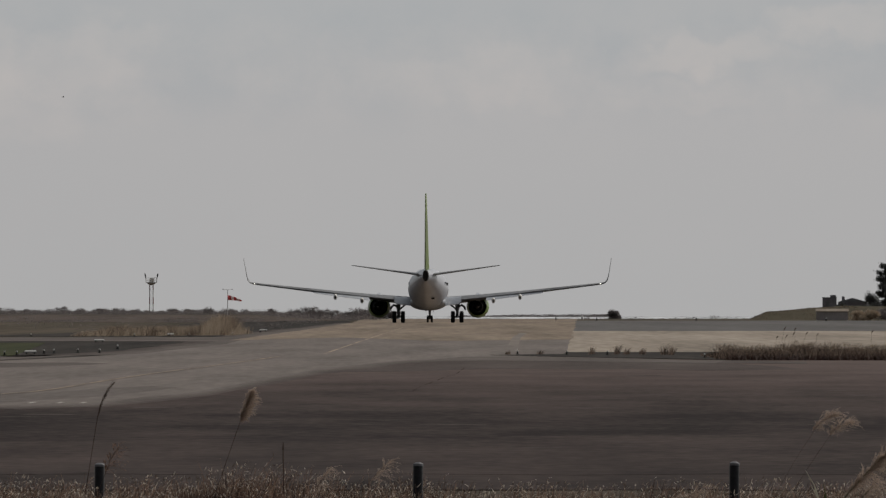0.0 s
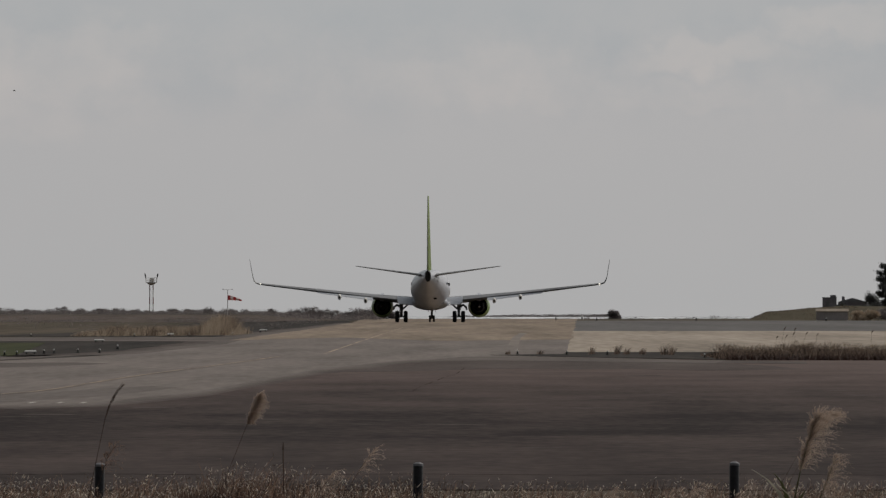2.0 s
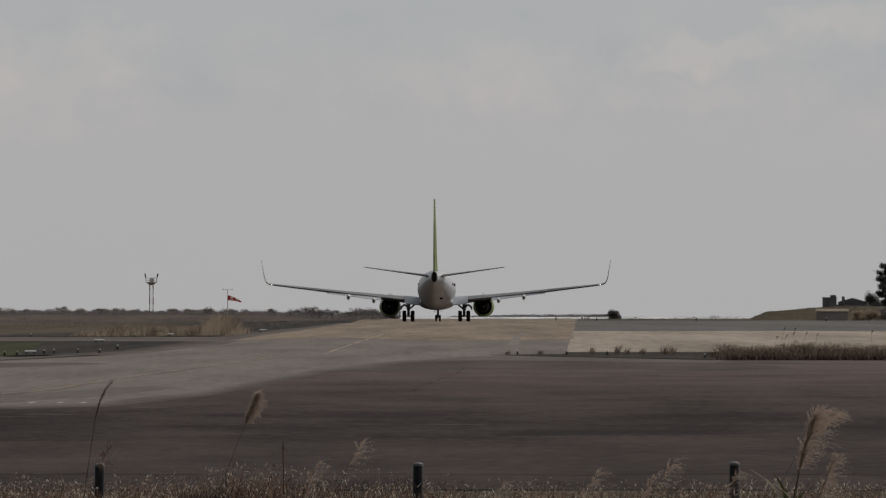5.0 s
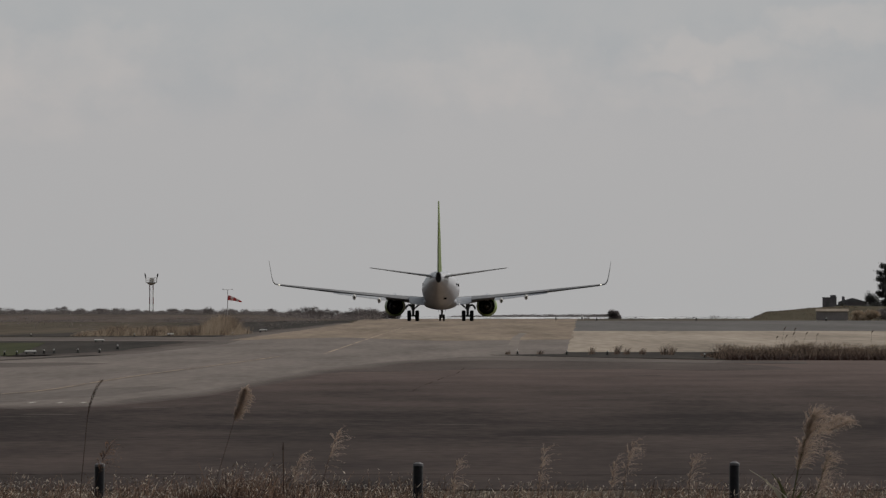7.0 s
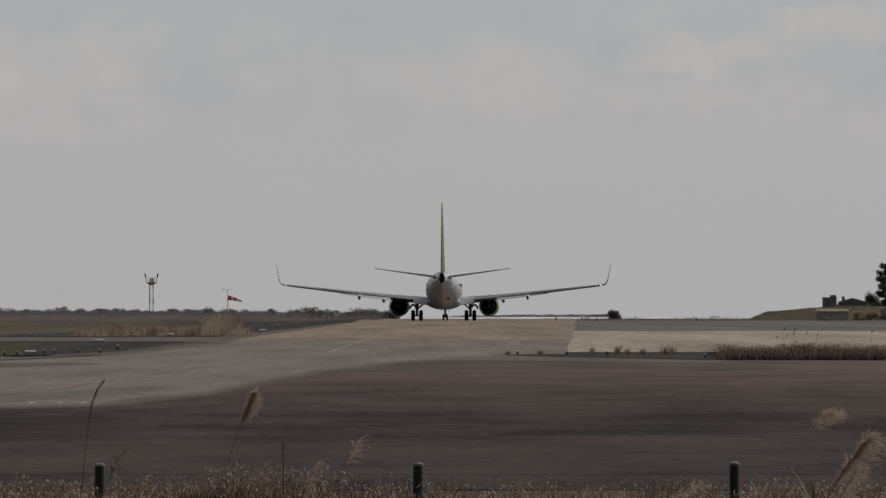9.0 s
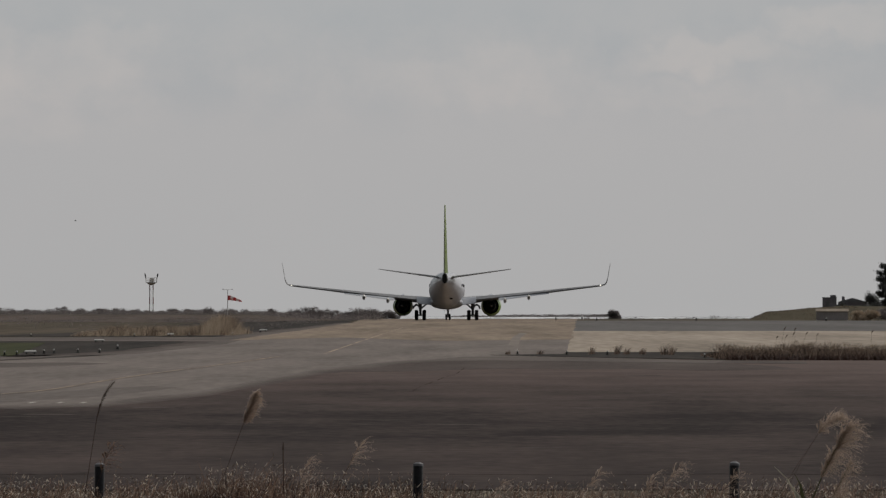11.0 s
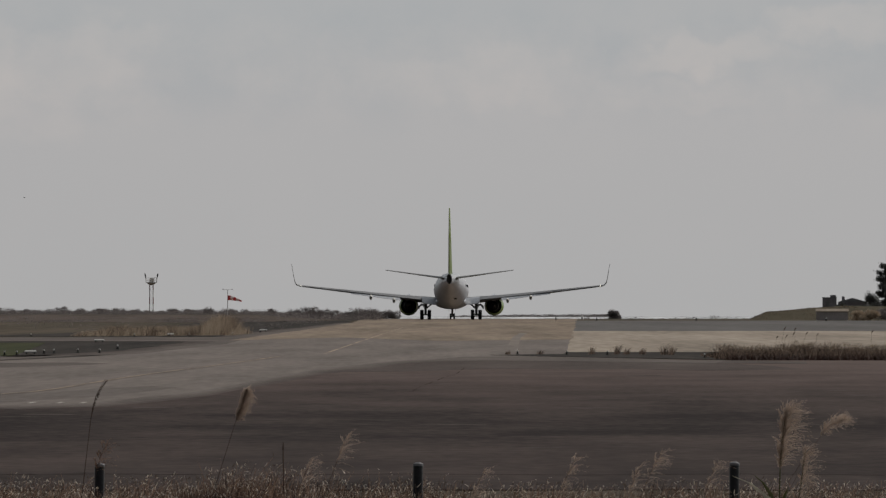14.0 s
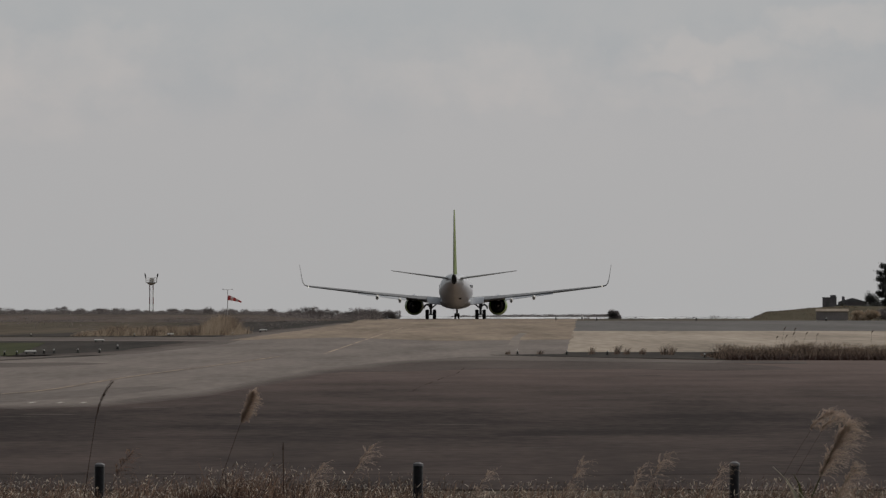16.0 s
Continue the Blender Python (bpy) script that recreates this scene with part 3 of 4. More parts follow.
        part("intake_lip", loft([ring_y(y, ex, ez + 0.03, r, r) for y, r in ((9.62, 0.85), (9.74, 0.9), (9.62, 0.965), (9.4, 1.01))], False), SILVER, nacelle)
        part("pylon", loft([[Vector((ex - 0.2, y, z0)), Vector((ex + 0.2, y, z0)), Vector((ex + 0.14, y, z1)), Vector((ex - 0.14, y, z1))] for y, z0, z1 in ((8.6, 2.5, 2.75), (6.2, 2.3, 2.9), (4.0, 2.1, 2.6), (2.6, 2.25, 2.45))]), WHITE, plane)
        # main landing gear
        gx, gy = s * 2.86, 1.9
        gear = part("main_gear", tube([(gx, gy, 2.3), (gx, gy, 1.25), (gx, gy, 1.2), (gx, gy, 0.5)], [0.19, 0.19, 0.14, 0.14], 12), LEG, plane)
        part("axle", tube([(gx - 0.42, gy, 0.56), (gx + 0.42, gy, 0.56)], 0.08, 10), LEG, gear)
        part("side_brace", tube([(gx, gy, 1.2), (gx - s * 0.75, gy + 0.1, 1.85), (gx - s * 1.1, gy + 0.1, 2.0)], 0.085), LEG, gear)
        part("drag_link", tube([(gx, gy - 0.14, 1.5), (gx + s * 0.45, gy - 0.15, 1.72), (gx + s * 0.72, gy, 1.5), (gx + s * 0.8, gy, 1.22)], [0.09, 0.12, 0.11, 0.07]), LEG, gear)
        part("torque_link", tube([(gx, gy - 0.12, 1.15), (gx, gy - 0.38, 0.9), (gx, gy - 0.1, 0.62)], 0.08), LEG, gear)
        part("gear_door", box(0.05, 0.9, 0.75, 0.02, (gx + s * 0.24, gy + 0.05, 1.75)), SILVER, gear)
        for o in (-0.42, 0.42):
            wheels.append((wheel("main_wheel", 0.565, 0.40, gear), (gx + o, gy, 0.565), 0.565))
    nose = part("nose_gear", tube([(0, 17.5, 1.6), (0, 17.55, 0.9), (0, 17.6, 0.35)], [0.13, 0.12, 0.09], 12), LEG, plane)
    part("axle", tube([(-0.2, 17.6, 0.345), (0.2, 17.6, 0.345)], 0.05), LEG, nose)
    part("drag_brace", tube([(0, 17.55, 0.9), (0, 18.6, 1.5)], 0.05), LEG, nose)
    for s in (-1, 1):
        part("gear_door", box(0.03, 1.5, 0.5, 0.01, (s * 0.36, 17.9, 1.2)), WHITE, nose)
        wheels.append((wheel("nose_wheel", 0.345, 0.2, nose), (s * 0.2, 17.6, 0.345), 0.345))
    return plane


wheels = []


def wheel(name, r, w, gear):
    """A tyre with a rim, about its own centre; it rolls about x."""
    prof = [(-0.36, 0.56), (-0.5, 0.66), (-0.5, 0.84), (-0.38, 0.97), (0, 1.0), (0.38, 0.97), (0.5, 0.84), (0.5, 0.66), (0.36, 0.56)]
    k = 28
    rows = [[Vector((u * w, q * r * math.cos(2 * math.pi * i / k), q * r * math.sin(2 * math.pi * i / k))) for i in range(k)] for u, q in prof]
    tyre = part(name, loft(rows, False), RUBBER, gear)
    rim = [(-0.34, 0.58), (-0.40, 0.5), (-0.25, 0.3), (-0.3, 0.1), (0.3, 0.1), (0.25, 0.3), (0.40, 0.5), (0.34, 0.58)]
    bm = loft([[Vector((u * w, q * r * math.cos(2 * math.pi * i / 16), q * r * math.sin(2 * math.pi * i / 16))) for i in range(16)] for u, q in rim])
    for i in range(8):
        t = 2 * math.pi * i / 8
        box(w * 0.66, r * 0.05, r * 0.05, 0, (0, 0.4 * r * math.cos(t), 0.4 * r * math.sin(t)), bm)
    part("rim", bm, HUB, tyre, smooth=False)
    return tyre


plane = aeroplane()


# ---- plants ----
def blades(rng, n, where, tall, wide, lean, droop=0.35, segs=3):
    """Verts and faces of n grass blades; where(rng) gives a root, tall(rng) a length."""
    verts, faces = [], []
    for _ in range(n):
        x, y, z = where(rng)
        h, w = tall(rng), wide * rng.uniform(0.6, 1.4)
        t = rng.uniform(0, 2 * math.pi)
        lx, ly = lean[0] + rng.gauss(0, lean[2]), lean[1] + rng.gauss(0, lean[2])
        base = len(verts)
        for i in range(segs + 1):
            s = i / segs
            b = s + droop * s * s
            ww = w * (1 - 0.85 * s) / 2
            px, py, pz = x + lx * h * b, y + ly * h * b, z + h * s * (1 - 0.25 * droop * s)
            verts += [(px - ww * math.cos(t), py - ww * math.sin(t), pz), (px + ww * math.cos(t), py + ww * math.sin(t), pz)]
            if i:
                k = base + 2 * i
                faces.append((k - 2, k - 1, k + 1, k))
    return verts, faces


def heads(rng, n, where, size):
    """Small seed heads: short spindles of four faces."""
    verts, faces = [], []
    for _ in range(n):
        x, y, z = where(rng)
        h, w = size * rng.uniform(0.35, 1.6), size * 0.15
        d = Vector((rng.gauss(0.4, 0.6), rng.gauss(0, 0.4), rng.uniform(-0.4, 0.9))).normalized() * h
        p = Vector((x, y, z))
        k = len(verts)
        verts += [p, p + d * 0.45 + Vector((w, 0, 0)), p + d * 0.45 + Vector((-w * 0.5, w, 0)), p + d * 0.45 + Vector((-w * 0.5, -w, 0)), p + d]
        faces += [(k, k + 1, k + 2), (k, k + 2, k + 3), (k, k + 3, k + 1), (k + 4, k + 2, k + 1), (k + 4, k + 3, k + 2), (k + 4, k + 1, k + 3)]
    return verts, faces


def stuff(name, vf, mat, label, category="grass"):
    return thing(name, label, category, kind="stuff", data=mesh(name, vf[0], vf[1], mat))


def bank_height(x):
    """How tall the grass stands along the fence."""
    return 0.86 + 0.07 * noise.noise((x * 0.9, 4, 0)) + 0.10 * noise.noise((x * 2.7, 1, 5)) + 0.07 * noise.noise((x * 7.5, 1, 9)) + 0.16 * math.exp(-((x + 1.95) / 0.55) ** 2) - 0.05 * math.exp(-((x - 0.3) / 0.45) ** 2) - 0.07 * ease(-0.6, 0.6, x)


rng = random.Random(5)


def grass_bank():
    """Dense withered grass; pale bent tips are coloured near-white as sun glints."""
    tips = []
    for mat, n, label, lo, hi in ((STRAW, 24000, "dry straw-coloured grass along the fence", 0.74, 1.0), (BROWN, 20000, "brown withered grass along the fence", 0.62, 0.94)):
        verts, faces = [], []
        for i in range(n // 20):
            cx, cy = rng.uniform(-5.2, 5.2), rng.uniform(138, 156)
            top = bank_height(cx) * rng.uniform(lo, hi)
            v, f = blades(rng, 20, lambda r: (cx + r.gauss(0, 0.10), cy + r.gauss(0, 0.3), -0.25), lambda r: top * r.uniform(0.70, 1.0), 0.0105, (0.07, 0, 0.13), 0.6)
            k = len(verts)
            verts += v
            faces += [tuple(a + k for a in q) for q in f]
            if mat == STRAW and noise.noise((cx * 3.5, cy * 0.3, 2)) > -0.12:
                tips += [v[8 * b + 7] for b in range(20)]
        stuff("grass", (verts, faces), mat, label)
    stuff("grass_seed_heads", heads(rng, len(tips), lambda r: tips.pop(), 0.040), GLINT_TIP, "pale curled grass tips by the fence, whitened as sun glints")
    clump = lambda r: (-2.14 + r.gauss(0, 0.13), 139 + r.gauss(0, 0.4), -0.25)
    stuff("grass_clump", blades(rng, 900, clump, lambda r: r.uniform(0.5, 0.86), 0.012, (0.05, 0, 0.13), 0.4), BROWN, "dark brown grass clump by the fence")


grass_bank()


def plume_mesh(r, length, width, strands, bend_x, side=1, to_lee=0.8):
    """A feathery reed plume: silky branches along a stalk, all trailing to the lee side."""
    verts, faces = [], []
    for i in range(strands):
        s = r.random() ** 0.85
        foot = Vector((bend_x * s * s, r.gauss(0, 0.008), length * 0.84 * s))
        lee = r.random() < to_lee
        full = width * (0.30 + 1.5 * s * (1.2 - s)) * r.uniform(0.45, 1.1) * (1 if lee else 0.7)
        out = Vector((side * (r.uniform(0.05, 0.85) if lee else -r.uniform(0.1, 0.6)), r.gauss(0, 0.25), r.uniform(0.55, 1.15))).normalized()
        sag = Vector((side * 0.6, 0, -0.75)) * full * r.uniform(0.15, 0.8)
        w = 0.0013 * r.uniform(0.6, 1.5)
        k = len(verts)
        for j in range(4):
            u = j / 3
            p = foot + out * full * u + sag * u * u
            ww = w * (1 - 0.7 * u)
            verts += [p + Vector((-ww, 0, 0)), p + Vector((ww, 0, 0))]
            if j:
                faces.append((k + 2 * j - 2, k + 2 * j - 1, k + 2 * j + 1, k + 2 * j))
        for j in range(20):
            u = r.uniform(0.1, 1)
            p = foot + out * full * u + sag * u * u
            way = (out + sag * (2 * u / max(full, 0.001))).normalized()
            d = (way + Vector((r.gauss(0.1 * side, 0.35), r.gauss(0, 0.4), r.gauss(0, 0.35)))).normalized() * 0.034 * min(1, 0.2 + width * 5) * r.uniform(0.5, 1.3)
            k2 = len(verts)
            verts += [p, p + d * 0.5 + Vector((0.0019, 0, 0.0012)), p + d]
            faces.append((k2, k2 + 1, k2 + 2))
    return verts, faces


def reed(x, y, tall, plume, width, strands, label, seed, leaves=0, curve=0.1, stem=0.009, side=1, plume_mat=None, stem_mat=None, hook=None, to_lee=0.8):
    """A reed about its root: stem, plume and leaf blades. It sways about the root."""
    r = random.Random(seed)
    root = thing("reed", label, "reed", pose(x, y, -0.25), group="tall reeds by the fence")
    foot = tall - plume
    hook = curve * 0.8 if hook is None else hook
    line = [(curve * (q / 8) ** 2, 0, foot * q / 8) for q in range(9)]
    part("stem", tube(line, [stem * (1 - 0.06 * i) for i in range(9)], 6), stem_mat or BROWN, root)
    v, f = plume_mesh(r, plume, width, strands, hook, side, to_lee)
    p = new("plume", mesh("plume", v, f, plume_mat or FLUFF))
    p.parent = root
    p.matrix_basis = pose(curve * 0.9, 0, foot - 0.02)
    part("rachis", tube([(curve * 0.97, 0, foot - 0.01), (curve + hook * 0.2, 0, foot + plume * 0.4), (curve + hook * 0.5, 0, foot + plume * 0.62), (curve + hook * 0.9, 0, foot + plume * 0.83)], [stem * 0.7, stem * 0.65, stem * 0.55, stem * 0.3], 5), stem_mat or BROWN, root)
    for i in range(leaves):
        h0 = foot * r.uniform(0.28, 0.55)
        dx, ln = (-0.5 if i == 0 else r.uniform(-0.25, 0.22)), r.uniform(0.45, 0.7)
        pts = [Vector((dx * ln * s * (0.6 + 0.8 * s), 0.02 * i, h0 + ln * (s - 0.35 * s * s))) for s in (0, 0.25, 0.5, 0.75, 1)]
        vs, fs = [], []
        for j, q in enumerate(pts):
            w = 0.028 * (1 - (j / 4) ** 1.5) + 0.002
            vs += [q + Vector((-w, 0.004, 0)), q + Vector((0, -0.006, -0.004)), q + Vector((w, 0.004, 0))]
            if j:
                fs += [(3 * j - 3, 3 * j - 2, 3 * j + 1, 3 * j), (3 * j - 2, 3 * j - 1, 3 * j + 2, 3 * j + 1)]
        leaf = new("leaf", mesh("leaf", vs, fs, PALE_BLADE if i == 0 else BLADE, True))
        leaf.parent = root
    return root


def fence():
    rail = thing("fence", "dark round steel fence posts joined by thin wire", "fence")
    for i, x in enumerate((-9.25, -6.25, -3.25, -0.24, 2.75, 5.75, 8.75)):
        top = 0.645 + 0.006 * i
        p = part("post", tube([(0, 0, -0.3), (0, 0, top - 0.03), (0, 0, top - 0.012), (0, 0, top)], [0.047, 0.047, 0.042, 0.02], 18), POST, rail, m=pose(x, 145.5, 0, 0, 0.4))
        part("cap", tube([(0, 0, top - 0.028), (0, 0, top - 0.008), (0, 0, top + 0.008)], [0.050, 0.048, 0.022], 18), CAP, p, "pale grey cap")
    for z in (0.56,):
        part("wire", tube([(x, 145.56, z - 0.012 * (i % 2)) for i, x in enumerate([-9.25 + 1.5 * k for k in range(13)])], 0.0016, 5), WIRE, rail)
    return rail


fence()


def bush_mesh(r, wide, tall, n, leaf, trunk=True):
    """An uneven crown of many small leaf clumps."""
    blobs = [(r.uniform(-0.36, 0.36) * wide, r.uniform(-0.3, 0.3) * wide, r.uniform(0.08, 0.72) * tall, r.uniform(0.17, 0.30)) for _ in range(15)]
    verts, faces = [], []
    for _ in range(n):
        bx, by, bz, br = r.choice(blobs)
        d = Vector((r.gauss(0, 1), r.gauss(0, 1), r.gauss(0, 0.8))).normalized() * br * r.uniform(0.5, 1.15)
        p = Vector((bx + d.x * wide, by + d.y * wide, max(0.02, bz + d.z * tall)))
        u = Vector((r.gauss(0, 1), r.gauss(0, 1), r.gauss(0, 1))).normalized() * leaf
        v = Vector((r.gauss(0, 1), r.gauss(0, 1), r.gauss(0, 1))).normalized() * leaf
        k = len(verts)
        verts += [p - u, p + v, p + u, p - v]
        faces.append((k, k + 1, k + 2, k + 3))
    return verts, faces, blobs


def bush(x, y, wide, tall, label, seed, mat=None, n=700, sink=0.1, name="bush", category="bush", group=""):
    r = random.Random(seed)
    v, f, blobs = bush_mesh(r, wide, tall, n, 0.020 * (wide + tall) / 2 + 0.025)
    ob = thing(name, label, category, pose(x, y, height(x, y) - sink), group=group)
    crown = new("crown", mesh("crown", v, f, mat or HAZED_SCRUB))
    crown.parent = ob
    bm = bmesh.new()
    for bx, by, bz, br in blobs[:6]:
        tube([(0, 0, 0), (bx * 0.4, by * 0.4, bz * 0.6), (bx, by, bz)], [0.03 * tall, 0.02 * tall, 0.008 * tall], 5, bm)
    part("stems", bm, BARK, ob)
    return ob



# scrub on the skyline
SKY = "scrub on the skyline"
for i, (x, d, w, h) in enumerate(((-73.78, 2590, 4.0, 1.5), (-69.73, 2560, 2.2, 1.3), (-63.03, 2540, 2.4, 1.6), (-59.58, 2540, 1.8, 1.2), (-54.88, 2500, 3.0, 1.1), (-52.71, 2510, 2.4, 1.25), (-49.93, 2500, 1.6, 1.0), (-44.14, 2510, 2.4, 1.1), (-41.3, 2500, 2.0, 1.1), (-37.39, 2460, 2.0, 1.3), (-33.96, 2460, 2.0, 1.0), (-25.72, 2305, 1.5, 1.1), (-20.59, 2124, 1.8, 1.2), (-17.73, 2021, 2.6, 1.6), (-16.54, 1976, 2.4, 1.7), (-15.0, 1928, 2.2, 1.4), (-13.15, 1885, 2.4, 1.3), (-10.92, 1836, 2.6, 1.5), (-9.91, 1824, 2.4, 1.5), (-8.82, 1820, 2.6, 1.4), (-8.06, 1830, 2.4, 1.4), (-6.68, 1820, 1.9, 1.4), (-5.81, 1820, 1.6, 1.2))):
    bush(x, d, w, h, "dark leafless scrub bush on the skyline", 40 + i, n=1500, group=SKY, sink=0.05)
hedge = random.Random(19)
for i in range(26):
    x = -76 + 1.75 * i + hedge.uniform(-0.6, 0.6)
    bush(x, 2470 + hedge.uniform(0, 60), hedge.uniform(1.2, 2.6), hedge.uniform(0.7, 1.15), "low dark scrub bush on the skyline", 200 + i, n=600, group=SKY, sink=0.05)
bush(20.58, 1850, 1.72, 1.5, "round brown bush beside the far strip", 81, n=7000, sink=0.36)
for i, (x, d, w, h) in enumerate(((19.12, 2050, 1.0, 1.55), (18.09, 2070, 0.7, 1.2), (32.67, 2500, 1.6, 2.6), (36.07, 2450, 2.4, 2.2), (45.51, 2450, 1.0, 2.9), (46.77, 2450, 1.0, 3.0))):
    bush(x, d, w, h, "small dark shrub near the shore", 90 + i, n=260, group="shrubs near the shore")


def scrub_line():
    """Continuous low scrub and grass that hides the field's far edge."""
    r = random.Random(21)
    verts, faces = [], []
    def clump(x, d, z0, h, s):
        for _ in range(7):
            p = Vector((x + r.gauss(0, 0.6), d + r.gauss(0, 6), z0 + h * r.random()))
            u = Vector((r.gauss(0, 1), r.gauss(0, 1), r.gauss(0, 1))).normalized() * s
            v = Vector((r.gauss(0, 1), r.gauss(0, 1), r.gauss(0, 1))).normalized() * s
            k = len(verts)
            verts.extend([p - u, p + v, p + u, p - v])
            faces.append((k, k + 1, k + 2, k + 3))
    for _ in range(7000):
        x = r.uniform(-95, -7.5)
        d = crest(x) - r.uniform(-40, 120)
        clump(x, d, height(x, d) - 0.05, (0.62 + 0.3 * noise.noise((x * 0.6, 0, 3))) * r.uniform(0.4, 1.1), 0.065)
    stuff("far_scrub", (verts, faces), HAZED_SCRUB, "low dark scrub along the field edge", "scrub")
    verts, faces = [], []
    for _ in range(2600):
        x = r.uniform(-95, -13)
        d = 1560 + r.uniform(-30, 60) + 60 * noise.noise((x * 0.3, 0, 0)) if r.random() < 0.45 else r.uniform(1120, 1950)
        if noise.noise((x * 0.25, d * 0.006, 6)) > -0.1:
            clump(x, d, 0, 0.24 * r.uniform(0.3, 1.2), 0.05)
    stuff("field_weeds", (verts, faces), HAZED_SCRUB, "low dark weeds in the dry field", "weeds")
    verts, faces = [], []
    for _ in range(620):
        x = r.uniform(23, 56)
        clump(x, 2600 + r.uniform(0, 80), -2.6, 2.3 * r.uniform(0.4, 1.1) * (0.75 + 0.4 * noise.noise((x * 0.35, 0, 0))), 0.14)
    for _ in range(1500):
        x = 55 - 52 * r.random() ** 1.5
        clump(x, 4900 + r.uniform(0, 60), -3.0, (0.35 + 0.55 * ease(8, 30, x) + 0.45 * noise.noise((x * 0.5, 0, 0))) * r.uniform(0.3, 1.0), 0.11)
    stuff("shore_scrub", (verts, faces), HAZED_SCRUB, "thin dark scrub along the shore", "scrub")


scrub_line()


def straw_tufts():
    r = random.Random(31)
    verts, faces = [], []
    dark_verts, dark_faces = [], []
    for i in range(760):
        u = r.random()
        x = -22.4 + 11.3 * u if u < 0.62 else r.gauss(-14.4, 0.5)
        d = 935 + 40 * u + r.uniform(0, 60)
        hump = 0.5 + 0.5 * noise.noise((x * 0.9, 0, 7))
        top = (0.42 + 0.85 * hump * ease(-22.4, -20.5, x) + 1.0 * math.exp(-((x + 14.4) / 0.7) ** 2)) * r.uniform(0.5, 1.0)
        dark = r.random() < 0.36 + 0.45 * noise.noise((x * 1.7, 5, 1))
        v, f = blades(r, 60, lambda q: (x + q.gauss(0, 0.2), d + q.gauss(0, 2), 0.0), lambda q: top * q.uniform(0.3, 1.0), 0.018, (0.05, 0, 0.13), 0.8)
        vs, fs = (dark_verts, dark_faces) if dark else (verts, faces)
        k = len(vs)
        vs += v
        fs += [tuple(a + k for a in q) for q in f]
    stuff("straw_tufts", (verts, faces), TUFT, "tufts of tall straw-coloured grass beside the taxiway")
    stuff("brown_tufts", (dark_verts, dark_faces), FAR_REED, "tufts of withered brown grass beside the taxiway")
    verts, faces = [], []
    def reed_top(x):
        return (0.42 + 0.36 * noise.noise((x * 0.9, 3, 0)) + 0.2 * noise.noise((x * 3.1, 8, 0))) * ease(9.9, 11.0, x) + 0.09
    def plume(q):
        x = 10.5 + 19.5 * (1 - q.random() ** 1.4 if q.random() < 0.7 else q.random())
        return (x, q.uniform(568, 604), reed_top(x) * q.uniform(0.70, 0.95))
    for _ in range(1100):
        x, d = r.uniform(10.2, 30), r.uniform(566, 606)
        top = reed_top(x) * r.uniform(0.7, 1.12)
        v, f = blades(r, 26, lambda q: (x + q.gauss(0, 0.16), d + q.gauss(0, 1.2), 0.0), lambda q: top * q.uniform(0.55, 1.1), 0.024, (0.06, 0, 0.32), 0.5)
        k = len(verts)
        verts += v
        faces += [tuple(a + k for a in q) for q in f]
    stuff("reed_plumes", heads(r, 5500, plume, 0.09), TUFT, "pale feathery tips of the reed bed", "reeds")
    # short dark blades added to give the bed's foot its shade
    low = blades(r, 9000, lambda q: (q.uniform(10.4, 30), q.uniform(562, 567), 0.0), lambda q: q.uniform(0.06, 0.34) * q.uniform(0.5, 1.0), 0.045, (0.05, 0, 0.4), 0.5)
    stuff("foot_shade", low, BROWN, "dark blades added as shade at the foot of the reeds", "weeds")
    stuff("reed_bed", (verts, faces), FAR_REED, "bed of dry brown reeds beside the apron", "reeds")
    for x, h in ((12.9, 1.14), (12.75, 0.80), (13.05, 0.84), (13.35, 0.94), (13.55, 1.10), (13.8, 0.94), (14.25, 0.90), (16.5, 1.0)):
        ob = thing("tall_reed", "thin dark reed standing above the reed bed", "reed", pose(x, 586 + r.uniform(0, 10), 0), group="tall reeds in the bed")
        tilt = r.uniform(-0.06, 0.16)
        part("stem", tube([(0, 0, 0), (tilt * 0.3, 0, h * 0.6), (tilt, 0, h)], [0.005, 0.0035, 0.002], 5), BROWN, ob)
        part("seed_head", tube([(tilt * 0.9, 0, h * 0.93), (tilt + 0.015, 0, h * 0.98), (tilt + 0.05, 0, h * 1.03), (tilt + 0.08, 0, h * 1.05)], [0.004, 0.017, 0.014, 0.003], 6), BROWN, ob)
    verts, faces = [], []
    for x, d, h in ((2.6, 622, 0.12), (3.9, 622, 0.13), (6.0, 622, 0.22), (7.0, 621, 0.30), (7.4, 621, 0.2), (8.0, 618, 0.22), (8.85, 615, 0.33), (9.1, 614, 0.28)):
        v, f = blades(r, 60, lambda q: (x + q.gauss(0, 0.06), d + q.gauss(0, 0.8), 0.02), lambda q: 1.4 * h * q.uniform(0.5, 1.2), 0.02, (0.12, 0, 0.2), 0.4)
        k = len(verts)
        verts += v
        faces += [tuple(a + k for a in q) for q in f]
    stuff("weeds", (verts, faces), FAR_REED, "dark dry weeds along the verge", "weeds")


straw_tufts()


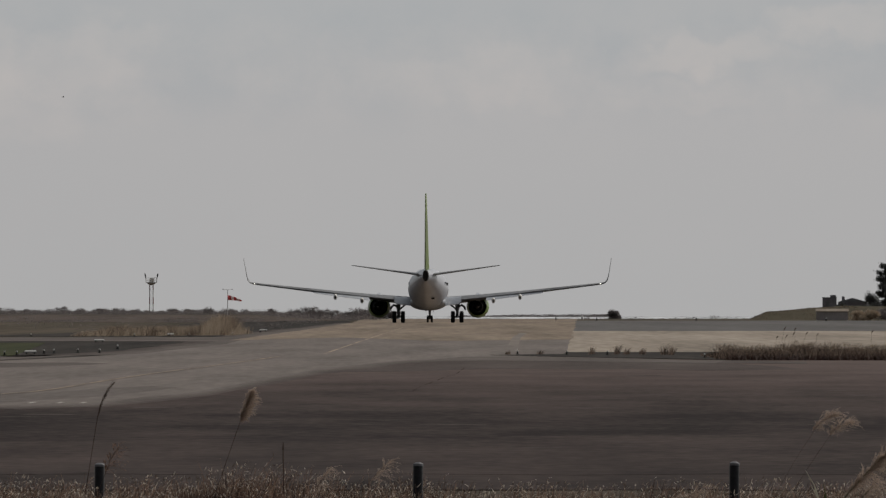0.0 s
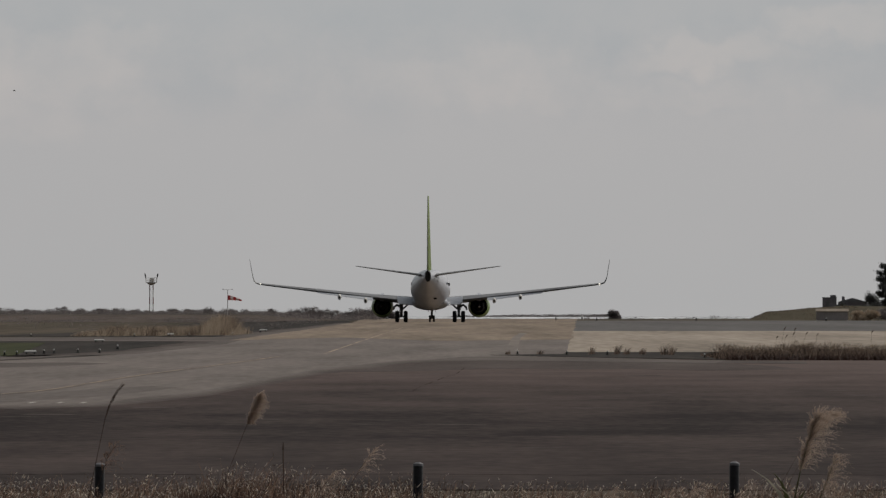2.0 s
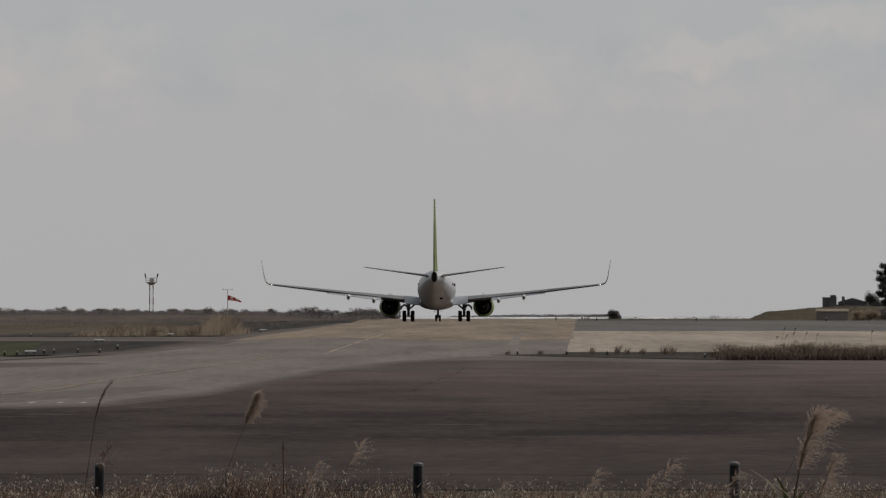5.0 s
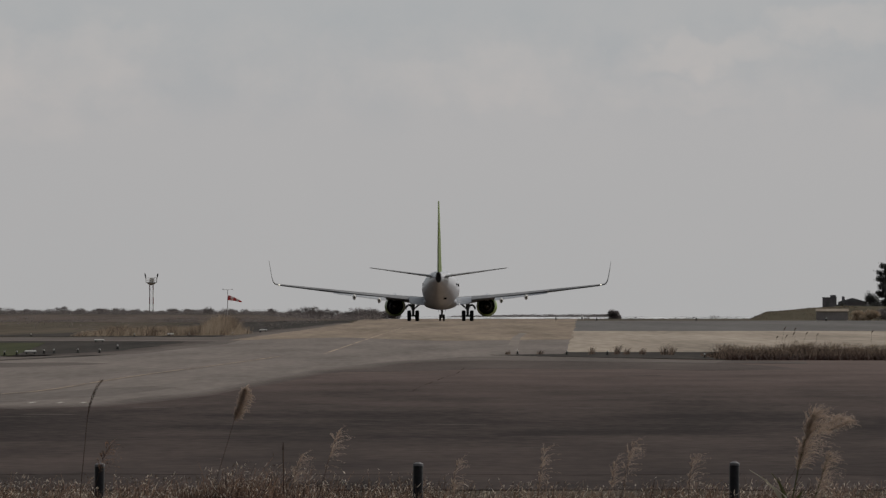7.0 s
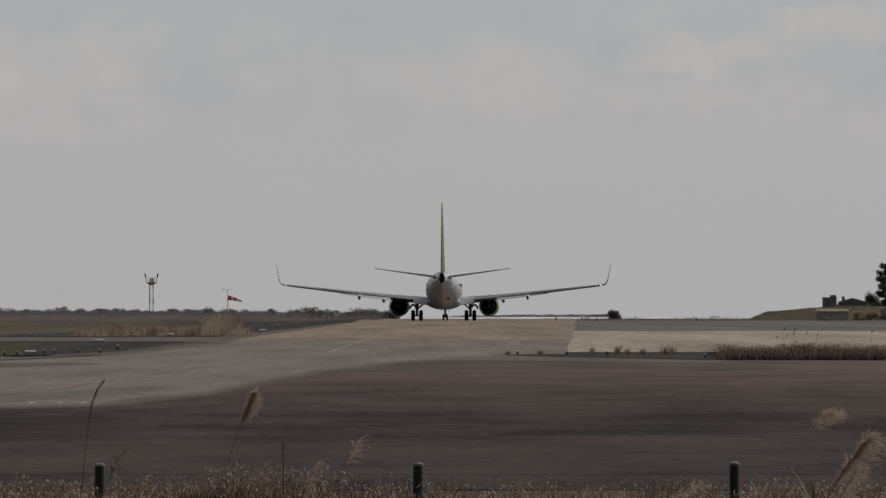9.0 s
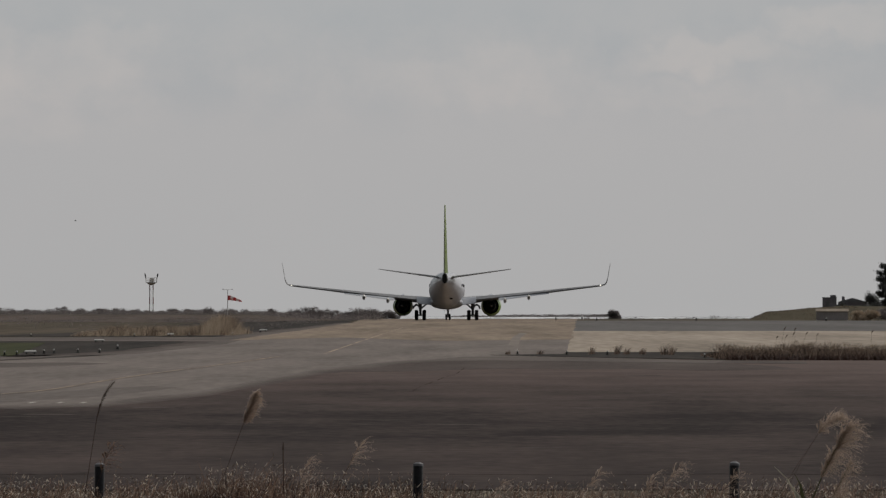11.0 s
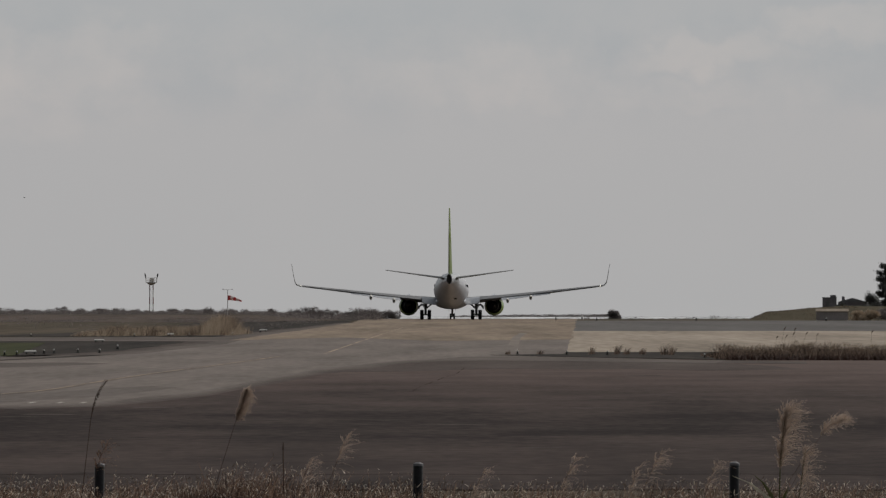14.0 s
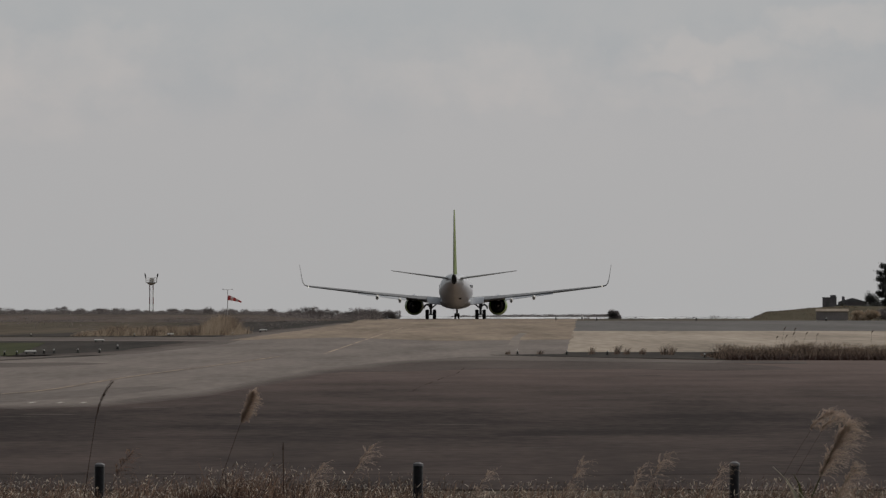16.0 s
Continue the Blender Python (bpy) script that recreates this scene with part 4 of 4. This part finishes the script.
# ---- grass mound, sheds and pine ----
def mound():
    xs = [33 + 1.2 * i for i in range(90)]
    ys = [1690, 1705, 1720, 1740, 1760, 1790, 1850, 1950, 2100, 2400, 2800, 3200, 3300]
    def zf(x, y):
        foot = height(x, y)
        side = x * 1750 / y + 0.5 * noise.noise((x * 0.4, y * 0.02, 0))
        up = (0.66 * ease(33.6, 37.4, side) + 0.34 * ease(36.5, 45, side)) * ease(1690, 1760, y) * (1 - ease(3150, 3300, y))
        bumps = 0.16 * noise.noise((x * 0.5, y * 0.02, 2)) + 0.09 * noise.noise((x * 1.3, y * 0.05, 4))
        return foot * (1 - up) - 0.3 * (1 - up) + up * (1.46 - 0.9 * ease(1900, 2800, y) + bumps)
    r = random.Random(61)
    def root(q):
        x, y = q.uniform(33.2, 48), q.uniform(1692, 1790)
        return (x, y, zf(x, y) - 0.03)
    stuff("embankment_grass", blades(r, 1500, root, lambda q: q.uniform(0.06, 0.26), 0.05, (0.1, 0, 0.4), 0.5), FAR_REED, "rough dry grass tufts on the embankment")
    ob = sheet("embankment", xs, ys, zf, MOUND, "low grassy embankment beyond the strip", "embankment")
    return ob


mound()


def shed(x, y, z, w, d, h, label, flat=True):
    ob = thing("shed", label, "shed", pose(x, y, z))
    wall = part("wall", box(w, d, h, 0.05, (0, 0, h / 2)), HAZED_HOUSE, ob, smooth=False)
    if flat:
        part("roof", box(w * 1.04, d * 1.04, 0.16, 0.03, (0, 0, h + 0.08)), ROOF, ob, smooth=False)
        part("tank", box(w * 0.44, d * 0.5, 0.45, 0.1, (w * 0.26, 0, h + 0.38)), HAZED_HOUSE, ob, smooth=False)
    else:
        part("roof", loft([[Vector((-w * 0.56, y0, h)), Vector((w * 0.56, y0, h)), Vector((w * 0.04, y0, h + 0.85)), Vector((-w * 0.04, y0, h + 0.85))] for y0 in (-d * 0.55, d * 0.55)]), ROOF, ob, smooth=False)
        part("chimney", box(0.55, 0.6, 1.3, 0.04, (-w * 0.32, 0, h + 0.55)), HAZED_HOUSE, ob, smooth=False)
    part("door", box(w * 0.26, 0.06, h * 0.7, 0.01, (-w * 0.15, -d / 2 - 0.03, h * 0.36)), ROOF, wall, smooth=False)
    return ob


shed(75.33, 3000, 0.2, 2.7, 3.0, 2.45, "dark flat-roofed shed with a rooftop tank")
shed(81.1, 3050, 0.2, 5.6, 5.0, 1.6, "low dark shed with a pitched roof", False)
for x, d, w, h, label, seed, mat, n in ((78.01, 3010, 0.9, 2.3, "narrow dark shrub beside the sheds", 121, HAZED_PINE, 400), (78.3, 3040, 3.6, 1.75, "dark hedge between the sheds", 129, HAZED_PINE, 2600), (83.35, 2990, 2.5, 4.3, "dark leafy shrub beside the sheds", 122, HAZED_PINE, 4200), (84.11, 2960, 4.0, 2.4, "dark hedge beside the sheds", 123, HAZED_PINE, 3600), (81.34, 2970, 4.0, 1.6, "low dark hedge beside the sheds", 126, HAZED_PINE, 2600)):
    bush(x, d, w, h, label, seed, mat, n, sink=height(x, d) - 0.2)
for x, d, w, h, mat, seed in ((45.6, 1686, 2.0, 1.35, TUFT, 124), (46.7, 1684, 2.2, 1.45, TUFT, 125), (48.9, 1692, 3.0, 1.6, HAZED_SCRUB, 127), (50.3, 1694, 2.6, 1.9, HAZED_SCRUB, 128)):
    bush(x, d, w, h, "brown scrub on the embankment", seed, mat, 2400, sink=0.05)


low_wall = thing("low_wall", "low weathered concrete wall at the embankment foot", "wall", pose(42.9, 1697, height(42.9, 1697) - 0.02))
part("wall_body", box(3.5, 1.2, 0.95, 0.03, (0, 0, 0.475)), WALL, low_wall, smooth=False)
part("coping", loft([[Vector((x0, -0.66, 0.93)), Vector((x0, 0.66, 0.93)), Vector((x0, 0.66, 1.30)), Vector((x0, -0.66, 1.02))] for x0 in (-1.82, 1.82)]), PAD, low_wall, "pale sloped coping", smooth=False)


def pine(x, y, z, tall):
    r = random.Random(77)
    ob = thing("pine_tree", "tall dark pine with an uneven crown", "tree", pose(x, y, z))
    trunk = part("trunk", tube([(0, 0, 0), (0.15, 0, tall * 0.4), (0.05, 0, tall * 0.75), (0.2, 0, tall * 0.97)], [0.28, 0.2, 0.12, 0.03], 10), BARK, ob)
    verts, faces = [], []
    for i in range(34):
        h = tall * (0.12 + 0.86 * (i / 33))
        t = r.uniform(0, 6.28)
        ln = tall * 0.19 * (1.0 - 0.6 * (i / 33) ** 3) * r.uniform(0.6, 1.35)
        tip = Vector((math.cos(t) * ln, math.sin(t) * ln, h + ln * 0.35))
        part("limb", tube([(0.1, 0, h), tip * 0.5 + Vector((0.05, 0, h * 0.5)), tip], [0.06, 0.04, 0.015], 5), BARK, trunk)
        for _ in range(150):
            s = r.uniform(0.62, 1.08)
            p = Vector((0.1, 0, h)).lerp(tip, s) + Vector((r.gauss(0, 0.27), r.gauss(0, 0.27), r.gauss(0.12, 0.24)))
            u = Vector((r.gauss(0, 1), r.gauss(0, 1), r.gauss(0, 1))).normalized() * 0.2
            v = Vector((r.gauss(0, 1), r.gauss(0, 1), r.gauss(0, 1))).normalized() * 0.10
            k = len(verts)
            verts += [p - u, p + v, p + u, p - v]
            faces.append((k, k + 1, k + 2, k + 3))
    crown = new("crown", mesh("crown", verts, faces, HAZED_PINE))
    crown.parent = ob


pine(84.75, 2950, 0.2, 8.5)


# ---- mast, wind sock, markers ----
def mast(x, y):
    z0 = height(x, y)
    ob = thing("antenna_mast", "red and white lattice mast with a railed head platform", "mast", pose(x, y, z0))
    top = 5.25 - z0
    for sx in (-0.3, 0.3):
        for sy in (-0.3, 0.3):
            foot, head = Vector((sx * 1.15, sy * 1.15, 0)), Vector((sx, sy, top))
            for i in range(5):
                part("leg", tube([foot.lerp(head, i / 5), foot.lerp(head, (i + 1) / 5)], 0.07, 6), BOARD if i % 2 else MAST_RED, ob, "white-painted leg section" if i % 2 else "faded red leg section")
    k = 0
    while 0.5 * (k + 1) < top:
        a, b = 0.5 * k, 0.5 * (k + 1)
        s = 0.31 * (-1) ** k
        for y0 in (-0.31, 0.31):
            part("brace", tube([(-s, y0, a), (s, y0, b)], 0.03, 5), MAST, ob)
        k += 1
    part("collar", loft([[Vector((sx * w, sy * w, z)) for sx, sy in ((-1, -1), (1, -1), (1, 1), (-1, 1))] for w, z in ((0.34, top - 0.35), (0.80, top))]), MAST, ob, smooth=False)
    part("platform", box(1.9, 1.9, 0.14, 0.02, (0, 0, top + 0.07)), MAST, ob)
    part("cabinet", box(0.8, 0.7, 0.7, 0.05, (0.05, 0, top + 0.49)), BOARD, ob, "white equipment cabinet")
    for sx in (-0.92, 0.92):
        for sy in (-0.92, 0.92):
            part("rail_post", tube([(sx, sy, top + 0.1), (sx * 1.03, sy, top + 0.95)], 0.05, 6), MAST, ob)
        for z in (0.5, 0.92):
            part("rail_bar", tube([(sx, -0.92, top + z), (sx, 0.92, top + z)], 0.03, 5), MAST, ob)
            part("rail_bar", tube([(-0.92, sx, top + z), (0.92, sx, top + z)], 0.03, 5), MAST, ob)
        part("aerial_arm", tube([(sx, 0, top + 0.1), (sx * 1.12, 0, top + 1.2)], 0.06, 6), MAST, ob)
        part("aerial", tube([(sx * 1.10, 0, top + 1.0), (sx * 1.16, 0, top + 1.3), (sx * 1.26, 0, top + 1.7)], [0.07, 0.13, 0.06], 8), NEAR_BLACK, ob, "dark aerial")
    for x in (-0.55, -0.2, 0.2, 0.55):
        part("rail_bar", tube([(x, -0.92, top + 0.1), (x, -0.92, top + 0.92)], 0.02, 5), MAST, ob)
    return ob


mast(-51.15, 2700)


def wind_sock(x, y):
    """The pole stands still; the sock is its own thing that swings on it."""
    z0 = height(x, y)
    ob = thing("wind_sock_pole", "thin grey pole with a cross-arm for a wind sock", "pole", pose(x, y, z0))
    top = 3.85 - z0
    part("pole", tube([(0, 0, 0), (0, 0, top)], [0.06, 0.04], 8), MAST, ob)
    part("cross_arm", tube([(-0.75, 0, top - 0.05), (0.75, 0, top - 0.05)], 0.03, 6), MAST, ob)
    for s in (-0.7, 0.7):
        part("lamp", box(0.1, 0.1, 0.16, 0.02, (s, 0, top + 0.02)), MAST, ob)
    sock = thing("wind_sock", "red and white striped wind sock blown to one side", "wind sock", pose(x + 0.06, y, 2.62))
    edges = [(0.0, 0.38), (0.42, 0.34), (0.84, 0.28), (1.26, 0.22), (1.68, 0.16), (2.1, 0.10)]
    for i, ((x0, r0), (x1, r1)) in enumerate(zip(edges, edges[1:])):
        def hoop(u, r):
            return [Vector((u, r * math.cos(6.2832 * j / 14), r * math.sin(6.2832 * j / 14) - 0.05 * u * u)) for j in range(14)]
        part("band", loft([hoop(x0, r0), hoop((x0 + x1) / 2, (r0 + r1) / 2 + 0.01), hoop(x1, r1)], False), RED if i % 2 == 0 else SOCK_WHITE, sock, "red cloth band" if i % 2 == 0 else "white cloth band")
    return sock


sock = wind_sock(-32.17, 2300)


def marker(x, y):
    ob = thing("edge_marker", "short black edge light with a white cap", "marker light", pose(x, y, 0.03), group="edge lights along the pavement")
    part("stake", tube([(0, 0, 0), (0, 0, 0.12)], 0.03, 8), BLACK, ob)
    part("cap", tube([(0, 0, 0.115), (0, 0, 0.14), (0, 0, 0.17)], [0.036, 0.036, 0.015], 8), BOARD, ob, "white cap")
    part("foot", tube([(0, 0, -0.01), (0, 0, 0.02)], 0.07, 8), BLACK, ob)
    return ob


first = marker(-17.38, 610)
for x, d in ((-16.94, 612), (-16.33, 630), (-16.04, 635), (-15.18, 640), (-14.28, 640), (-14.8, 700), (-14.59, 690), (-24.75, 925), (-18.64, 930), (-16.7, 940), (-15.41, 935), (3.01, 622), (4.97, 618), (6.57, 615), (9.91, 583), (-12.49, 1050), (-13.11, 960)):
    copy_thing(first, pose(x, d, 0.03))
for x, d in ((12.48, 1700), (16.88, 1690), (27.79, 1690), (40.82, 1640), (16.53, 1830)):
    ob = copy_thing(first, pose(x, d, 0.0))
    ob.scale = (2.2, 2.2, 2.2)


def board(x, y, w, h):
    ob = thing("marker_board", "low white marker board on short legs", "marker board", pose(x, y, 0.03), group="low marker boards")
    part("panel", box(w, 0.12, 0.04, 0.01), BOARD, ob, smooth=False, m=pose(0, 0, 0.07 + h / 2, 28))
    for s in (-0.35, 0.35):
        part("leg", box(0.05, 0.05, 0.12, 0, (s * w, 0, 0.05)), BLACK, ob, smooth=False)


board(-16.75, 625, 0.48, 0.07)
board(-17.86, 800, 0.52, 0.09)
board(-16.81, 950, 0.42, 0.08)
board(-12.61, 1080, 0.5, 0.08)


# ---- reeds at the fence ----
big = reed(2.93, 135, 1.60, 0.62, 0.31, 340, "tall feathery reed with pale plume bending in wind", 1, leaves=6, curve=0.0, hook=0.05, stem=0.011, stem_mat=BLADE, to_lee=0.62)
big_two = reed(3.0, 134, 1.26, 0.52, 0.22, 120, "shorter feathery reed with a pale plume", 7, leaves=2, curve=0.0, stem=0.008, stem_mat=BLADE)
slim = reed(2.76, 141, 1.65, 0.24, 0.20, 85, "slim reed with a small drooping plume", 2, curve=0.20, stem=0.002)
slim_two = reed(2.88, 141.5, 1.60, 0.22, 0.18, 75, "slim reed with a small ragged plume", 3, curve=0.18, stem=0.002)
bare = reed(-3.32, 138, 1.84, 0.40, 0.016, 110, "bare brown reed with a thin drooping tip", 4, curve=0.0, hook=0.10, stem=0.0045, plume_mat=BROWN)
golden = reed(-2.32, 141, 1.77, 0.34, 0.13, 300, "slender reed with a golden plume", 5, curve=0.0, stem=0.0035)
fuzzy = reed(-3.41, 143, 1.20, 0.32, 0.20, 34, "low reed with a ragged pale plume", 6, curve=0.08, stem=0.004, plume_mat=STRAW)
low = [reed(x, d, t, 0.46, 0.22, 38, "low reed with a ragged pale plume", 10 + i, curve=0.04, stem=0.004)
       for i, (x, d, t) in enumerate(((-1.33, 143, 1.36), (-1.6, 142, 1.14), (-0.02, 143, 1.04), (0.79, 142, 1.18), (1.55, 143, 1.22), (1.44, 141, 1.08), (2.19, 142, 1.1)))]
stick = thing("dry_stalk", "thin dark dry stalk standing in the grass", "stalk", pose(-1.48, 143, -0.25))
part("stem", tube([(0, 0, 0), (0.004, 0, 0.5), (-0.006, 0, 1.07)], [0.008, 0.007, 0.005], 6), BROWN, stick)
part("tip", tube([(-0.006, 0, 1.06), (-0.004, 0, 1.13)], [0.009, 0.003], 6), BROWN, stick)


def bird(x, y, z):
    ob = thing("bird", "small dark bird in flight", "bird", pose(x, y, z))
    part("body", tube([(-0.2, 0, 0), (-0.12, 0, 0.0), (0, 0, 0.01), (0.13, 0, 0.02), (0.2, 0, 0.02)], [0.01, 0.04, 0.06, 0.045, 0.012], 10), BIRD, ob)
    for s in (-1, 1):
        part("wing", loft([[Vector((0.08, s * u, 0.03 + 0.25 * u)), Vector((-0.06, s * u, 0.03 + 0.25 * u)), Vector((-0.06, s * u, 0.02 + 0.25 * u)), Vector((0.08, s * u, 0.02 + 0.25 * u))] for u in (0.03, 0.25)] + [[Vector((-0.05, s * 0.45, 0.14)), Vector((-0.07, s * 0.45, 0.14)), Vector((-0.07, s * 0.45, 0.13)), Vector((-0.05, s * 0.45, 0.13))]]), BIRD, ob)
    return ob


gull = bird(-22, 900, 14)
crow = bird(-40, 900, 8)


# ---- movement ----
def motions():
    start = 1500.0
    def along(t):
        return start + 15.6 * t + 0.075 * t * t
    walk(plane, [(t, pose(x, along(t), 0.03, 0, 0, -0.596)) for t, x in ((0, -1.49), (2, -1.30), (4, -0.92), (7, -0.29), (9, 0.06), (12, 0.52), (14, 0.88), (16, 1.44))])
    for ob, place, r in wheels:
        roll = max(r, 0.45)
        walk(ob, [(i / 30, pose(*place, -math.degrees((along(i / 30) - start) / roll), 0, 0)) for i in range(481)])
    def sway(ob, rows):
        at = ob.matrix_basis.translation.copy()
        walk(ob, [(t, pose(*at, 0, lean, 0)) for t, lean in rows])
    gale = [(0, 43), (0.5, 36.6), (1, 36), (1.5, 27.3), (2, 15.6), (2.5, 8.8), (3, 4.5), (3.5, 13.5), (4, 32.7), (4.5, 27), (5, 15), (5.5, 19), (6, 25), (6.5, 21.3), (7, 14.3), (7.5, 12.2), (8, 30.4),
               (8.5, 46), (9, 35), (9.5, 25), (10, 14), (10.5, 21), (11, 27), (11.5, 24), (12, 26.6), (12.5, 17), (13, 19), (13.5, 19.3), (14, 5.1), (14.5, 21.5), (15, 30.9), (15.5, 16.6), (16, 26.3)]
    sway(big, [(t, lean - 3.5) for t, lean in gale])
    sway(big_two, [(t, 5 + 0.85 * lean + 3 * math.sin(4 * t)) for t, lean in gale])
    sway(golden, [(0, 19), (0.5, 22.4), (1, 20), (1.5, 23.4), (2, 21.8), (2.5, 24), (3, 28), (3.5, 30), (4, 16.7), (4.7, 19), (5.5, 23), (6.5, 19), (7, 16.8), (7.5, 17.6), (8, 17.2), (8.5, 16), (9, 19.7),
                  (9.8, 23), (10.6, 19), (11.5, 23), (12, 23.4), (12.5, 21), (13, 23.8), (13.5, 20), (14, 17.4), (14.5, 17.6), (15, 20), (15.5, 22), (16, 19.4)])
    sway(bare, [(0, 9), (1, 9), (1.5, 10.3), (2, 11.8), (2.5, 11.4), (3, 9), (3.5, 6.7), (4, 5.5), (5.2, 8.5), (6.5, 7.9), (7, 5.4), (7.5, 5.8), (8, 7), (8.5, 5.5), (9, 6), (10.2, 8), (11.5, 9), (12, 6.3), (12.5, 7.9),
                (13, 7.4), (13.5, 6.4), (14, 6.7), (14.5, 6.6), (15, 8.2), (15.5, 7.2), (16, 8.5)])
    sway(low[0], [(0, 38), (1, 42), (2, 30), (3, 36), (4, 33.4), (5, 24), (6, 17), (6.5, 14), (7, 13), (7.5, 13.8), (8, 13.9), (8.5, 22.7), (9, 22.4), (10, 29), (11, 24), (11.5, 26), (12.5, 27.3), (13.5, 14.5), (14.5, 23.2), (15.5, 30.7), (16, 28)])
    sway(low[1], [(0, 28), (1, 37), (2, 31), (3, 34), (4, 30), (5, 22), (6.5, 15.4), (7, 12.6), (7.5, 12.4), (8, 15), (8.5, 17.4), (9, 21.8), (10, 25), (11.5, 14.4), (12.5, 27.7), (13.5, 12), (14.5, 23.7), (15.5, 21.6), (16, 24)])
    gusts = [(0, 55), (1, 56), (2, 50), (2.6, 25), (3, 5), (3.5, 20), (4, 50), (5, 34), (6, 24), (6.5, 18), (7, 6), (7.5, 8), (8, 12), (8.5, 38), (9, 52), (10, 40), (11, 35), (11.5, 38), (12.5, 50), (13.5, 30), (14.5, 20), (15, 34), (15.5, 30), (16, 25)]
    for i, ob in enumerate(low[2:]):
        sway(ob, [(t, lean * (1 - 0.06 * i) + 2 * math.sin(5 * t + 2 * i)) for t, lean in gusts])
    times = [0.4 * i for i in range(41)]
    for i, ob in enumerate([slim, slim_two, fuzzy]):
        mean, small = (19, 2) if i < 2 else (13, 5)
        sway(ob, [(t, mean + small * math.sin(1.9 * t + 1.3 * i) + 0.6 * small * math.sin(3.7 * t + 2.1 * i)) for t in times])
    at = sock.matrix_basis.translation.copy()
    walk(sock, [(0.8 * i, pose(*at, 0, 7 + 6 * math.sin(2.3 * i), 14 * math.sin(1.7 * i + 1))) for i in range(21)])
    # one bird leaves the sky early; another rests behind the scrub and takes wing later
    for ob, d, rows in ((gull, 2200, [(0, -54.27, 31.27), (0.5, -56.05, 31.27), (1.5, -59.52, 31.84), (2.5, -63.16, 32.41), (4, -69.78, 33.05), (16, -119.85, 35.47)]),
                        (crow, 3000, [(0, -63.77, -2.21), (9.2, -64.32, -2.21), (10.2, -68.72, 7.93), (11.3, -72.36, 19.49), (12, -74.01, 20.26), (12.5, -75.11, 20.81), (13, -76.87, 21.36), (14, -81.61, 22.24), (14.5, -84.58, 22.79), (16, -92.95, 25.0)])):
        walk(ob, [(t, pose(x, d, z, 0, 0, 180)) for t, x, z in rows])


motions()
